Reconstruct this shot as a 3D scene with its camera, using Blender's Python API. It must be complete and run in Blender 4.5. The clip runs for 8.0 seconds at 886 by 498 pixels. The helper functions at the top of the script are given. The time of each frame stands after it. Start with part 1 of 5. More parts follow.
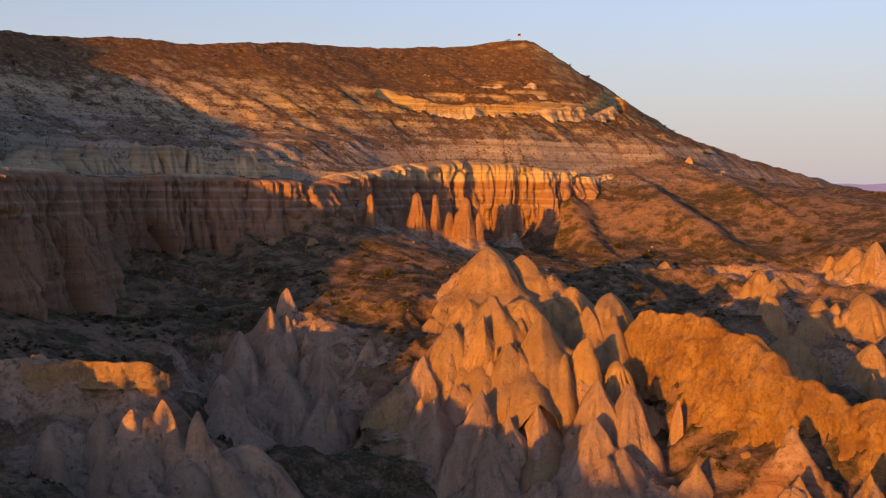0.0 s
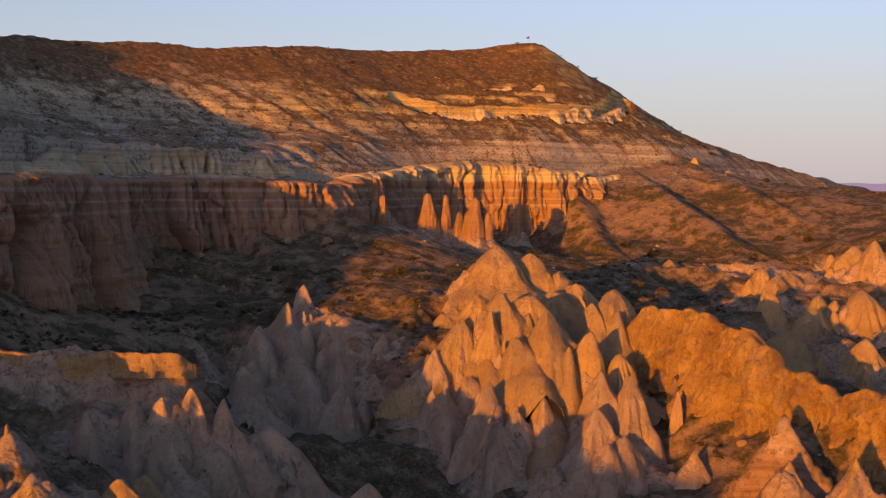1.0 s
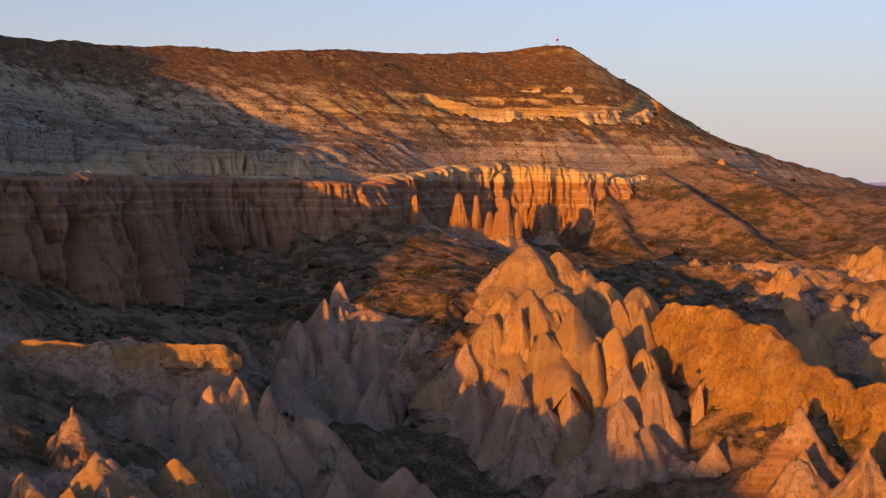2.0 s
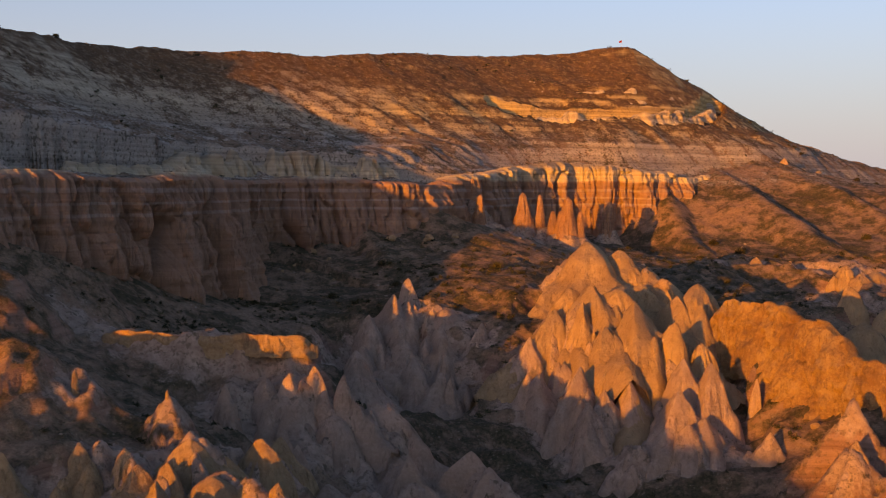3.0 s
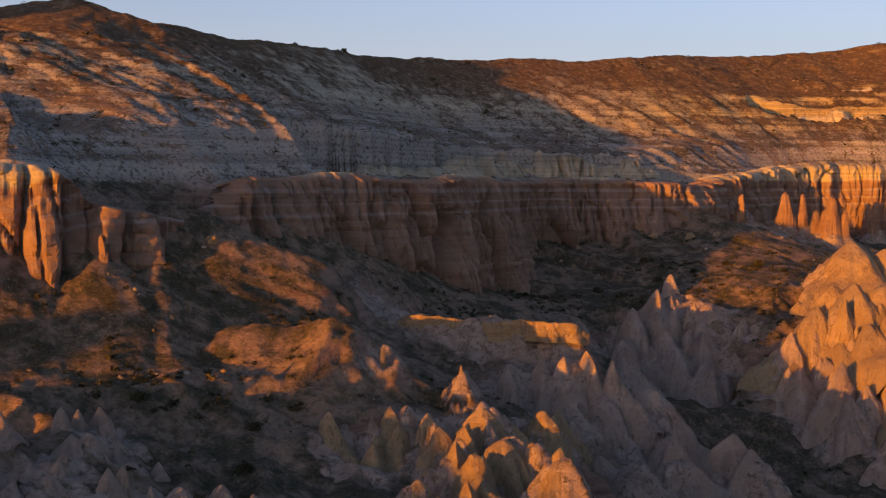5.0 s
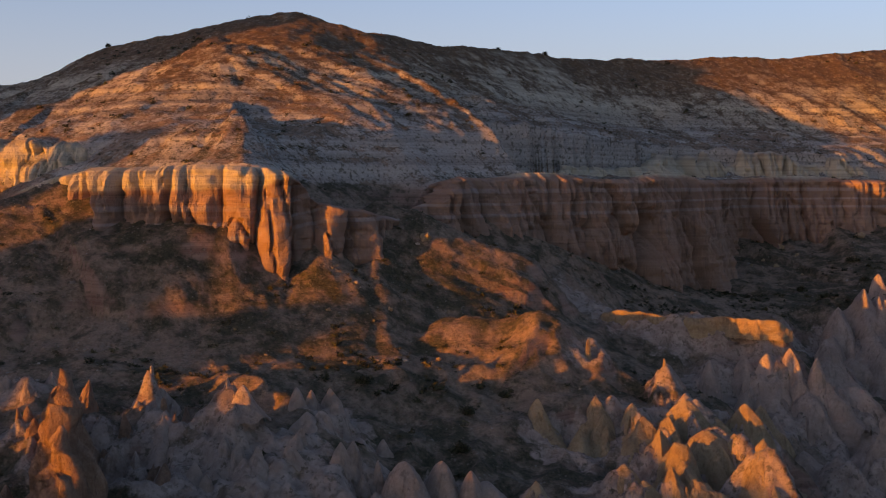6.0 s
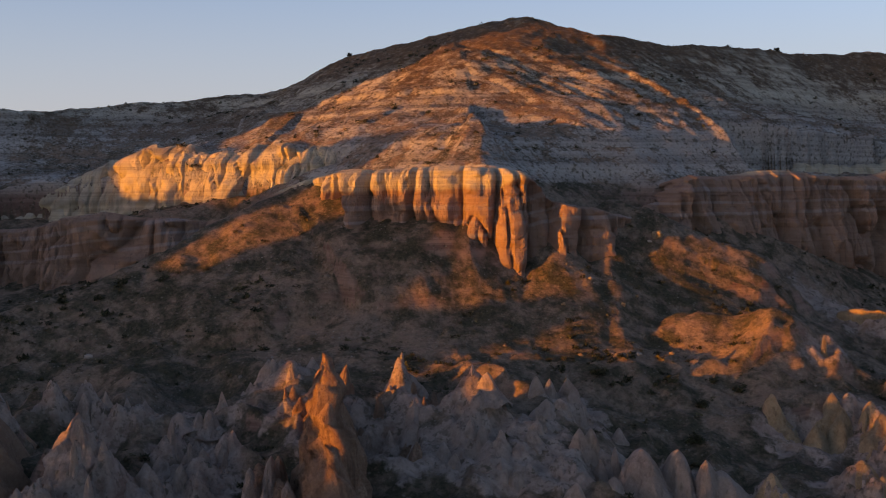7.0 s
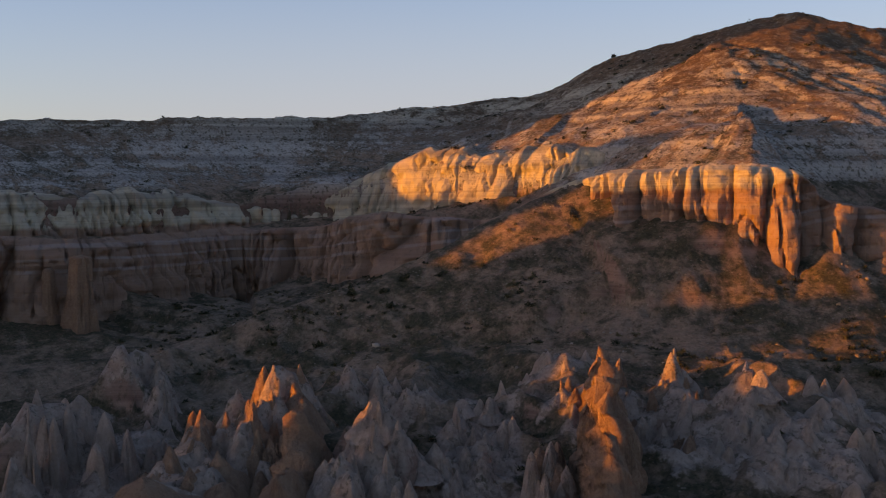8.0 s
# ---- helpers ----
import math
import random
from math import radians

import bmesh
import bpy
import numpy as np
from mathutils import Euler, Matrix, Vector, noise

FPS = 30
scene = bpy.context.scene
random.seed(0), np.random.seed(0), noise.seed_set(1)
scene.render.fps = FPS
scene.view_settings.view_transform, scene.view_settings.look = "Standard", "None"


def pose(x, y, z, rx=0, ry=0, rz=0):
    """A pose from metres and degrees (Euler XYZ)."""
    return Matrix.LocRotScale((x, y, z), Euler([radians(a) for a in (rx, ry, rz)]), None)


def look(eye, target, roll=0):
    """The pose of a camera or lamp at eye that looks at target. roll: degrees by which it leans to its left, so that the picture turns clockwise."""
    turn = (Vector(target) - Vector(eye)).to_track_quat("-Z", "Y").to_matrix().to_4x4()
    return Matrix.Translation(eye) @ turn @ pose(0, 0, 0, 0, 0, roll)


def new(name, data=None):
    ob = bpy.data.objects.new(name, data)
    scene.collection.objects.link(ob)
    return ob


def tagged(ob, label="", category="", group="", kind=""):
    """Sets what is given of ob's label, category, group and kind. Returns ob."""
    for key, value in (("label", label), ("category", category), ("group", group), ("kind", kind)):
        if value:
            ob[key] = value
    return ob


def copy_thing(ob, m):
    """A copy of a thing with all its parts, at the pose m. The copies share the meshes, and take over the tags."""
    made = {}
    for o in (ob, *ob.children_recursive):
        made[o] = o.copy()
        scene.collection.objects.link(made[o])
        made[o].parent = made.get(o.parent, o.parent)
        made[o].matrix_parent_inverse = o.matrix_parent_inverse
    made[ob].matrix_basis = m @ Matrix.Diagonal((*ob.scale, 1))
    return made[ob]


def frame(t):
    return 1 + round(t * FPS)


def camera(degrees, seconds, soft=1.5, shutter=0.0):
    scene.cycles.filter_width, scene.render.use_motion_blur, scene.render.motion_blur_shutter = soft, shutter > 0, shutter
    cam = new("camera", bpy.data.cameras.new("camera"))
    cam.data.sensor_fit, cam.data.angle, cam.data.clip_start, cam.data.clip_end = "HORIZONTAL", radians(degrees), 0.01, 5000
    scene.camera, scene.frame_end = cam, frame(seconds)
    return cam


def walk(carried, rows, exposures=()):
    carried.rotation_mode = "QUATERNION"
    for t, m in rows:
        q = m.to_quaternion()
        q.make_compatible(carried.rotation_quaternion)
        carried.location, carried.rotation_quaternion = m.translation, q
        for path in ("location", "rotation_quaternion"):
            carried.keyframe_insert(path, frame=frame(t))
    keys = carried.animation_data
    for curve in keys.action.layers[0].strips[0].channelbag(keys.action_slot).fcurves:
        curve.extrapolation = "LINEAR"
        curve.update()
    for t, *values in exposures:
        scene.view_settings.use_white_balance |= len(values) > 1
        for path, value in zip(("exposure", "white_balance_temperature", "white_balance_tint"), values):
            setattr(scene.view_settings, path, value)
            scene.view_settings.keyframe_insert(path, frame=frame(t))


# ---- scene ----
cam = camera(42.0, 8.0, soft=1.2)
# seconds, eye, yaw to the left, pitch up, roll
PATH = [
    (0, (0.00, 0.00, 80.00), 0.06, -2.84, 0.24),
    (0.5, (-0.03, -6.72, 80.25), 0.28, -2.86, 0.25),
    (1, (-0.14, -13.67, 80.44), 0.55, -2.88, 0.23),
    (1.5, (-0.37, -20.23, 80.74), 0.97, -2.92, 0.27),
    (3, (-0.31, -40.76, 80.96), 5.17, -2.95, 0.21),
    (3.5, (-0.21, -47.37, 81.29), 6.87, -3.00, 0.20),
    (4, (-0.67, -53.65, 81.18), 9.56, -3.00, 0.16),
    (5.5, (0.66, -72.40, 81.05), 22.46, -2.98, -0.06),
    (6, (1.93, -78.71, 80.85), 27.29, -2.94, -0.24),
    (6.5, (3.46, -84.17, 80.71), 32.24, -2.89, -0.43),
    (7, (4.92, -89.49, 80.52), 38.23, -2.83, -0.63),
    (7.5, (6.56, -94.27, 80.53), 44.19, -2.79, -0.73),
    (8, (8.53, -99.40, 80.45), 50.77, -2.66, -0.84),
]


def aimed(eye, yaw, pitch, roll):
    a, b = radians(yaw), radians(pitch)
    way = Vector((-math.sin(a) * math.cos(b), math.cos(a) * math.cos(b), math.sin(b)))
    return look(eye, Vector(eye) + way, roll)


walk(cam, [(t, aimed(eye, yaw, pitch, roll)) for t, eye, yaw, pitch, roll in PATH],
     exposures=[(0, 1.56, 9200, 44), (4, 1.54, 9000, 44), (6, 1.50, 8300, 42), (8, 1.60, 8500, 40)])

# ---- light ----
SUN_DIR = Vector((-0.438, -0.899, 0.0)).normalized()      # towards the sun, on the plan
SUN_UP = radians(3.4)
world = bpy.data.worlds.new("world")
scene.world = world
world.use_nodes = True
wn = world.node_tree.nodes
sky = wn.new("ShaderNodeTexSky")
sky.sky_type = "NISHITA"
sky.sun_disc = False
sky.sun_elevation = SUN_UP
sky.sun_rotation = math.atan2(SUN_DIR.x, SUN_DIR.y)
sky.altitude = 1200.0
sky.air_density = 1.0
sky.dust_density = 2.2
sky.ozone_density = 3.0
wn["Background"].inputs["Strength"].default_value = 0.15
# mauve evening haze along the horizon away from the sun
wl = world.node_tree.links
aim = wn.new("ShaderNodeTexCoord")
axis = wn.new("ShaderNodeSeparateXYZ")
wl.new(aim.outputs["Generated"], axis.inputs["Vector"])
low_sky = wn.new("ShaderNodeMapRange")
low_sky.interpolation_type = "SMOOTHSTEP"
for key, v in (("From Min", 0.26), ("From Max", -0.02), ("To Min", 0.0), ("To Max", 0.85)):
    low_sky.inputs[key].default_value = v
wl.new(axis.outputs["Z"], low_sky.inputs["Value"])
facing = wn.new("ShaderNodeVectorMath")
facing.operation = "DOT_PRODUCT"
facing.inputs[1].default_value = SUN_DIR
wl.new(aim.outputs["Generated"], facing.inputs[0])
away = wn.new("ShaderNodeMapRange")
away.interpolation_type = "SMOOTHSTEP"
for key, v in (("From Min", 0.6), ("From Max", -0.2)):
    away.inputs[key].default_value = v
wl.new(facing.outputs["Value"], away.inputs["Value"])
share_ = wn.new("ShaderNodeMath")
share_.operation = "MULTIPLY"
wl.new(low_sky.outputs["Result"], share_.inputs[0])
wl.new(away.outputs["Result"], share_.inputs[1])
hazed = wn.new("ShaderNodeMix")
hazed.data_type = "RGBA"
wl.new(share_.outputs[0], hazed.inputs[0])
wl.new(sky.outputs["Color"], hazed.inputs[6])
hazed.inputs[7].default_value = (0.90, 1.28, 1.62, 1.0)
wl.new(hazed.outputs[2], wn["Background"].inputs["Color"])
sun_data = bpy.data.lights.new("sun", "SUN")
sun_data.energy = 2.3
sun_data.angle = radians(0.5)
sun_data.color = (1.0, 0.45, 0.02)
sun = new("sun", sun_data)
to_sun = Vector((SUN_DIR.x * math.cos(SUN_UP), SUN_DIR.y * math.cos(SUN_UP), math.sin(SUN_UP)))
sun.matrix_world = Matrix.Translation(to_sun * 900) @ to_sun.to_track_quat("Z", "Y").to_matrix().to_4x4()


# ---- noise on arrays ----
def lattice(ix, iy, iz, seed):
    n = (ix * 374761393 + iy * 668265263 + iz * 1274126177 + seed * 144665) & 0x7FFFFFFF
    n = ((n ^ (n >> 13)) * 1103515245) & 0x7FFFFFFF
    return ((n ^ (n >> 16)) & 0xFFFF) / 65535.0


def noise3(x, y, z, seed=0):
    """Smooth value noise from -1 to 1."""
    x, y, z = np.broadcast_arrays(x, y, z)
    ix, iy, iz = np.floor(x).astype(np.int64), np.floor(y).astype(np.int64), np.floor(z).astype(np.int64)
    fx, fy, fz = x - ix, y - iy, z - iz
    fx, fy, fz = (f * f * (3 - 2 * f) for f in (fx, fy, fz))
    out = 0
    for a in (0, 1):
        for b in (0, 1):
            for c in (0, 1):
                w = (fx if a else 1 - fx) * (fy if b else 1 - fy) * (fz if c else 1 - fz)
                out = out + w * lattice(ix + a, iy + b, iz + c, seed)
    return 2 * out - 1


def noise2(x, y, seed=0):
    """Smooth value noise from -1 to 1."""
    x, y = np.broadcast_arrays(x, y)
    ix, iy = np.floor(x).astype(np.int64), np.floor(y).astype(np.int64)
    fx, fy = x - ix, y - iy
    fx, fy = fx * fx * (3 - 2 * fx), fy * fy * (3 - 2 * fy)
    a, b = lattice(ix, iy, ix * 0, seed), lattice(ix + 1, iy, ix * 0, seed)
    c, d = lattice(ix, iy + 1, ix * 0, seed), lattice(ix + 1, iy + 1, ix * 0, seed)
    return 2 * ((a * (1 - fx) + b * fx) * (1 - fy) + (c * (1 - fx) + d * fx) * fy) - 1


def fbm2(x, y, octaves=4, seed=0):
    return sum(noise2(x * 2.03**k, y * 2.03**k, seed + 17 * k) * 0.5**k for k in range(octaves))


def ridged2(x, y, octaves=3, seed=0):
    return sum((1 - 2 * np.abs(noise2(x * 2.1**k, y * 2.1**k, seed + 31 * k))) * 0.5**k for k in range(octaves))


def ease(a, b, v):
    t = np.clip((v - a) / (b - a), 0, 1)
    return t * t * (3 - 2 * t)


# ---- the lie of the land: contour lines, each from west to east with the heights along it ----
WALL_FOOT = [  # x, y, height of the foot, height of the brow
    (-430, -340, 46, 66), (-345, -130, 47, 67), (-322, -40, 49, 68), (-317, 5, 52, 69), (-309, 20, 48, 68), (-308, 33, 47, 67.5), (-311, 40, 53, 68),
    (-326, 66, 50, 68), (-331, 86, 47.5, 69), (-329, 93, 46, 69.5), (-320, 100, 52, 70.5), (-308, 105, 56, 71), (-281, 107, 57, 73), (-273, 109, 60, 74),
    (-259, 122, 66, 74), (-250, 129, 71, 73), (-238, 134, 77, 78), (-226, 137, 82, 83), (-214, 136, 78, 85), (-203, 135, 73, 86), (-191, 135, 70, 86), (-178, 138, 65, 87),
    (-170, 142, 63.5, 87), (-166, 144, 66, 86.5), (-162, 148, 63, 86), (-158, 153, 69, 84), (-155, 158, 71, 78), (-151, 168, 65.5, 76), (-149, 179, 63.5, 74), (-147.5, 186, 71, 73.5),
    (-147, 197, 72, 76), (-145, 208, 72, 84), (-141, 223, 68, 84), (-138, 234, 62, 84), (-133, 245, 57, 84), (-129, 255, 64, 84), (-126, 264, 64.5, 84),
    (-120, 291, 55, 84), (-115, 315, 50, 84), (-112, 334, 47, 84), (-112, 350, 51, 84), (-112, 366, 55, 84), (-107, 385, 61, 84), (-95, 397, 63, 84),
    (-81, 403, 61.5, 84), (-75, 406, 69, 84), (-66, 411, 65.5, 84), (-57, 419, 68, 84), (-52, 427, 74, 83), (-46, 440, 75, 83), (-40, 458, 71, 85), (-34, 475, 67, 88), (-26, 494, 65, 89.5), (-14, 517, 63, 91),
    (3, 537, 58, 93), (20, 547, 56, 93.5), (40, 550, 59, 92), (50, 555, 66, 90.5), (60, 562, 73, 89), (76, 580, 85, 88), (100, 605, 92, 93),
    (132, 625, 96, 97), (160, 655, 90, 91), (200, 705, 83, 84), (300, 820, 75, 76), (420, 1000, 66, 67), (600, 1500, 60, 61)]
TALUS_TOE = [
    (-350, -340, 36), (-296, -120, 38), (-285, -40, 40), (-280, 0, 41), (-264, 34, 42), (-238, 60, 43), (-200, 84, 46), (-165, 92, 46), (-140, 115, 46),
    (-118, 152, 45), (-100, 190, 46), (-96, 230, 45), (-90, 280, 42), (-78, 320, 42), (-62, 345, 46),
    (-30, 352, 50), (0, 362, 50), (20, 400, 50), (45, 450, 50), (90, 485, 50), (150, 505, 54),
    (178, 508, 61), (215, 515, 68), (270, 530, 73), (420, 650, 70), (620, 1000, 60), (800, 1500, 56)]
RAVINE = [
    (-260, -400, 24), (-240, -200, 24), (-228, -100, 24), (-200, -45, 22), (-140, 0, 20), (-100, 50, 24), (-66, 100, 22), (-40, 160, 14), (-20, 220, 8),
    (5, 236, 6), (40, 225, 6), (90, 190, 8), (130, 270, 16), (180, 330, 26), (320, 380, 50), (600, 500, 60), (900, 900, 58), (1200, 1500, 56)]
MID_SLOPE = [
    (-600, -340, 92), (-430, -110, 92), (-396, 0, 93), (-390, 80, 93), (-384, 140, 94), (-346, 184, 97), (-292, 190, 104), (-262, 187, 105.5), (-240, 192, 107), (-220, 206, 110), (-204, 228, 113.5), (-190, 256, 115.5),
    (-180, 285, 116), (-174, 340, 111), (-165, 410, 108), (-140, 450, 108), (-95, 492, 108), (-55, 520, 108),
    (0, 578, 113), (35, 604, 121), (80, 630, 117), (102, 650, 115), (124, 690, 120), (160, 760, 114), (240, 900, 100),
    (350, 1100, 88), (500, 1500, 70)]
PLATEAU = [
    (-640, -340, 110), (-465, -80, 110.5), (-440, 48, 110.5), (-418, 106, 111.5), (-405, 155, 113), (-406, 182, 114), (-406, 212, 117.5), (-394, 252, 122), (-371, 274, 127), (-350, 283, 136), (-338, 287, 139),
    (-310, 289, 143), (-287, 292, 146), (-272, 294, 148.5), (-256, 298, 149), (-242, 303, 145), (-228, 314, 140.5), (-215, 355, 139.5), (-210, 400, 142), (-205, 442, 143.3), (-186, 493, 145.5),
    (-160, 520, 147), (-108, 566, 150.5), (-81, 597, 155.5), (-47, 643, 158),
    (4, 682, 164), (40, 691, 168.3), (53, 695, 167.5), (73, 706, 158), (84, 714, 152), (103, 745, 146), (129, 822, 134), (165, 900, 121), (199, 989, 111),
    (301, 1200, 92), (420, 1500, 74)]


def along(line, x, y):
    """Signed distance to a line (left of it is uphill), the way along it, and the values that it carries there."""
    pts = np.array(line, float)
    best = np.full(x.shape, 1e18)
    side, way = np.zeros(x.shape), np.zeros(x.shape)
    vals = [np.zeros(x.shape) for _ in range(pts.shape[1] - 2)]
    run = 0.0
    for p, q in zip(pts[:-1], pts[1:]):
        e = q[:2] - p[:2]
        size = math.hypot(*e)
        t = np.clip(((x - p[0]) * e[0] + (y - p[1]) * e[1]) / size**2, 0, 1)
        dx, dy = x - p[0] - t * e[0], y - p[1] - t * e[1]
        d2 = dx * dx + dy * dy
        near = d2 < best - 1e-9
        best = np.where(near, d2, best)
        cross = e[0] * (y - p[1]) - e[1] * (x - p[0])
        side = np.where(near, np.where(cross >= 0, 1.0, -1.0), side)
        way = np.where(near, run + t * size, way)
        for k, v in enumerate(vals):
            vals[k] = np.where(near, p[2 + k] + t * (q[2 + k] - p[2 + k]), v)
        run += size
    return np.sqrt(best) * side, way, vals


def rounded(line, steps=4):
    """The line with its corners rounded (Catmull-Rom)."""
    pts = np.array(line, float)
    pts = np.vstack([2 * pts[0] - pts[1], pts, 2 * pts[-1] - pts[-2]])
    out = []
    for a, b, c, d in zip(pts[:-3], pts[1:-2], pts[2:-1], pts[3:]):
        for t in np.arange(steps) / steps:
            out.append(0.5 * (2 * b + (c - a) * t + (2 * a - 5 * b + 4 * c - d) * t**2 + (3 * b - a - 3 * c + d) * t**3))
    return np.array(out + [pts[-2]])


WALL_LINE, TOE_LINE, RAVINE_LINE, MID_LINE, TOP_LINE = (rounded(v, 3) for v in (WALL_FOOT, TALUS_TOE, RAVINE, MID_SLOPE, PLATEAU))

# spurs: x, y, height of the crest; then the fall of the flanks
SPURS = [
    ([(14, 372, 50), (14, 350, 50), (13, 318, 45), (14, 290, 32), (12, 262, 12)], 1.0),
    ([(62, 330, 36), (60, 300, 34), (68, 272, 32), (79, 254, 28), (96, 232, 22), (120, 205, 14)], 0.8),
    ([(-104, 216, 50), (-80, 217, 46), (-60, 219, 43), (-50, 212, 27), (-30, 205, 14)], 0.8),
    ([(-120, 160, 51), (-104, 164, 51), (-90, 164, 49), (-72, 150, 30), (-60, 138, 24), (-46, 112, 18)], 0.7),
    ([(-150, 112, 48), (-125, 90, 40), (-112, 84, 30), (-98, 72, 22)], 0.7),
    ([(-172, 96, 48), (-152, 84, 39), (-140, 74, 31), (-122, 48, 18)], 0.9),
    ([(-210, 60, 42), (-182, 24, 36), (-158, 22, 30), (-142, 0, 20)], 0.6),
    ([(-60, 330, 44), (-54, 310, 32), (-44, 285, 20), (-36, 262, 12)], 0.7),
    ([(96, 505, 48), (100, 470, 42), (110, 420, 33), (124, 380, 27), (134, 330, 20)], 0.5),
    ([(150, 500, 54), (158, 470, 48), (160, 400, 38), (160, 330, 28)], 0.5),
    ([(-206, 154, 88), (-216, 140, 84), (-223, 129, 80), (-228, 113, 74), (-234, 94, 65), (-239, 79, 58), (-248, 56, 52), (-257, 29, 44)], 0.45),
    ([(-152, 184, 78), (-146, 170, 68), (-134, 152, 54), (-122, 138, 45)], 0.42),
    ([(-142, 214, 75), (-130, 200, 62), (-112, 182, 50), (-96, 166, 46)], 0.45),
    ([(-45, 432, 74), (-34, 425, 62), (-28, 412, 55), (-22, 385, 51)], 0.6),
    ([(-2, 440, 54), (8, 430, 54), (14, 415, 53), (16, 390, 52)], 0.5),
    ([(60, 560, 80), (66, 530, 64), (72, 500, 54)], 0.7),
    ([(92, 596, 92), (106, 560, 80), (120, 528, 66), (128, 500, 56)], 0.5),
    ([(122, 622, 96), (146, 580, 84), (164, 545, 70), (172, 515, 60)], 0.5),
    ([(150, 650, 93), (178, 610, 84), (205, 570, 76), (220, 530, 68)], 0.4)]
PALE_FOOT = [  # the white wall above the ledge in the west: x, y, foot, brow
    (-430, -220, 66, 80), (-358, -60, 68, 83), (-346, 15, 69, 84), (-345, 36, 67.5, 82.5), (-347, 73, 68.3, 82), (-346, 105, 69.5, 78), (-340, 122, 70, 76), (-333, 132, 71, 83), (-311, 140, 72.5, 91),
    (-294, 141, 73, 95), (-269, 143, 76, 92), (-248, 150, 80, 94.5), (-235, 156, 86, 93.5), (-226, 160, 90, 92)]
HIGH_FOOT = [  # the yellow bluff under the summit
    (-35, 588, 117, 121), (0, 600, 120, 130), (20, 609, 120, 138), (45, 618, 119, 141), (65, 632, 121, 142), (82, 655, 123, 143), (95, 690, 127, 145),
    (101, 722, 136, 147)]
WHITE_FOOT = [  # white beds on the brow of the long cliff
    (-158, 256, 84, 86), (-146, 290, 84, 88), (-140, 330, 84, 89), (-136, 370, 84, 94), (-132, 398, 84, 97), (-118, 415, 84, 97), (-98, 427, 84, 96),
    (-80, 437, 84, 95), (-66, 448, 83, 88)]
PALE_LINE, HIGH_LINE, WHITE_LINE = rounded(PALE_FOOT, 3), rounded(HIGH_FOOT, 3), rounded(WHITE_FOOT, 3)


# rock cones, spur by spur: x, y and height of the tip; how tall, how wide; c cone, b rounded, s spire
WEST_CLUSTER = [
    (-54.5, 307.2, 42.6, 25.7, 6, "c"), (-54.3, 295, 34.7, 27.6, 7.3, "c"), (-47.4, 288.1, 28.9, 21.3, 6, "b"), (-56.5, 279.3, 29.2, 16.5, 8.3, "b"),
    (-43.2, 301.9, 36.3, 16.4, 5.4, "c"), (-37, 305.8, 35.9, 16.6, 3.9, "c"), (-31.6, 300.3, 37, 25.1, 6.2, "c"), (-38.3, 287.5, 32.8, 24.1, 6.4, "c"),
    (-29.7, 282.4, 29.3, 32.1, 8.1, "c"), (-31.6, 270.2, 22.2, 26.7, 8.8, "c"), (-23.8, 289, 25.4, 21.4, 4.6, "b"), (-31.9, 320.4, 43.3, 10.2, 5, "b"),
    (-40.4, 327.5, 42.2, 6.4, 1.9, "c"), (-44.1, 323, 45.2, 11.1, 3.2, "c"), (-48.6, 321.3, 47.7, 15.8, 4.7, "c"), (-19.9, 309.4, 40.4, 16.7, 3.3, "c"),
]
LEDGE_FLANK = [
    (-61.6, 206.3, 39.7, 18.4, 5.9, "c"), (-51.7, 210.5, 41.7, 19.9, 4.8, "c"), (-55.6, 206.6, 37.4, 14.4, 3.9, "c"), (-45.9, 204.4, 32, 16.8, 6.5, "b"),
    (-43.2, 207.9, 35, 5.9, 2.6, "c"), (-36.7, 213.9, 32.8, 17.3, 7.7, "b"), (-54.5, 195.6, 28.8, 18.9, 5, "c"), (-55.1, 175, 33, 16.2, 3.9, "c"),
    (-42.3, 177.6, 23.8, 10.5, 5.1, "c"), (-34.7, 173.8, 23.9, 9.1, 5, "c"), (-36.9, 205.8, 27.2, 18.1, 6.5, "c"), (-30.9, 199.5, 22.6, 13.9, 6, "c"),
    (-26.2, 185, 23.1, 10.7, 5.5, "c"), (-15.7, 195.9, 26.7, 16, 6.1, "c"), (-11.8, 192.1, 24.4, 13.3, 5.6, "c"), (-67.3, 199.7, 29.5, 15.5, 5.2, "c"),
]
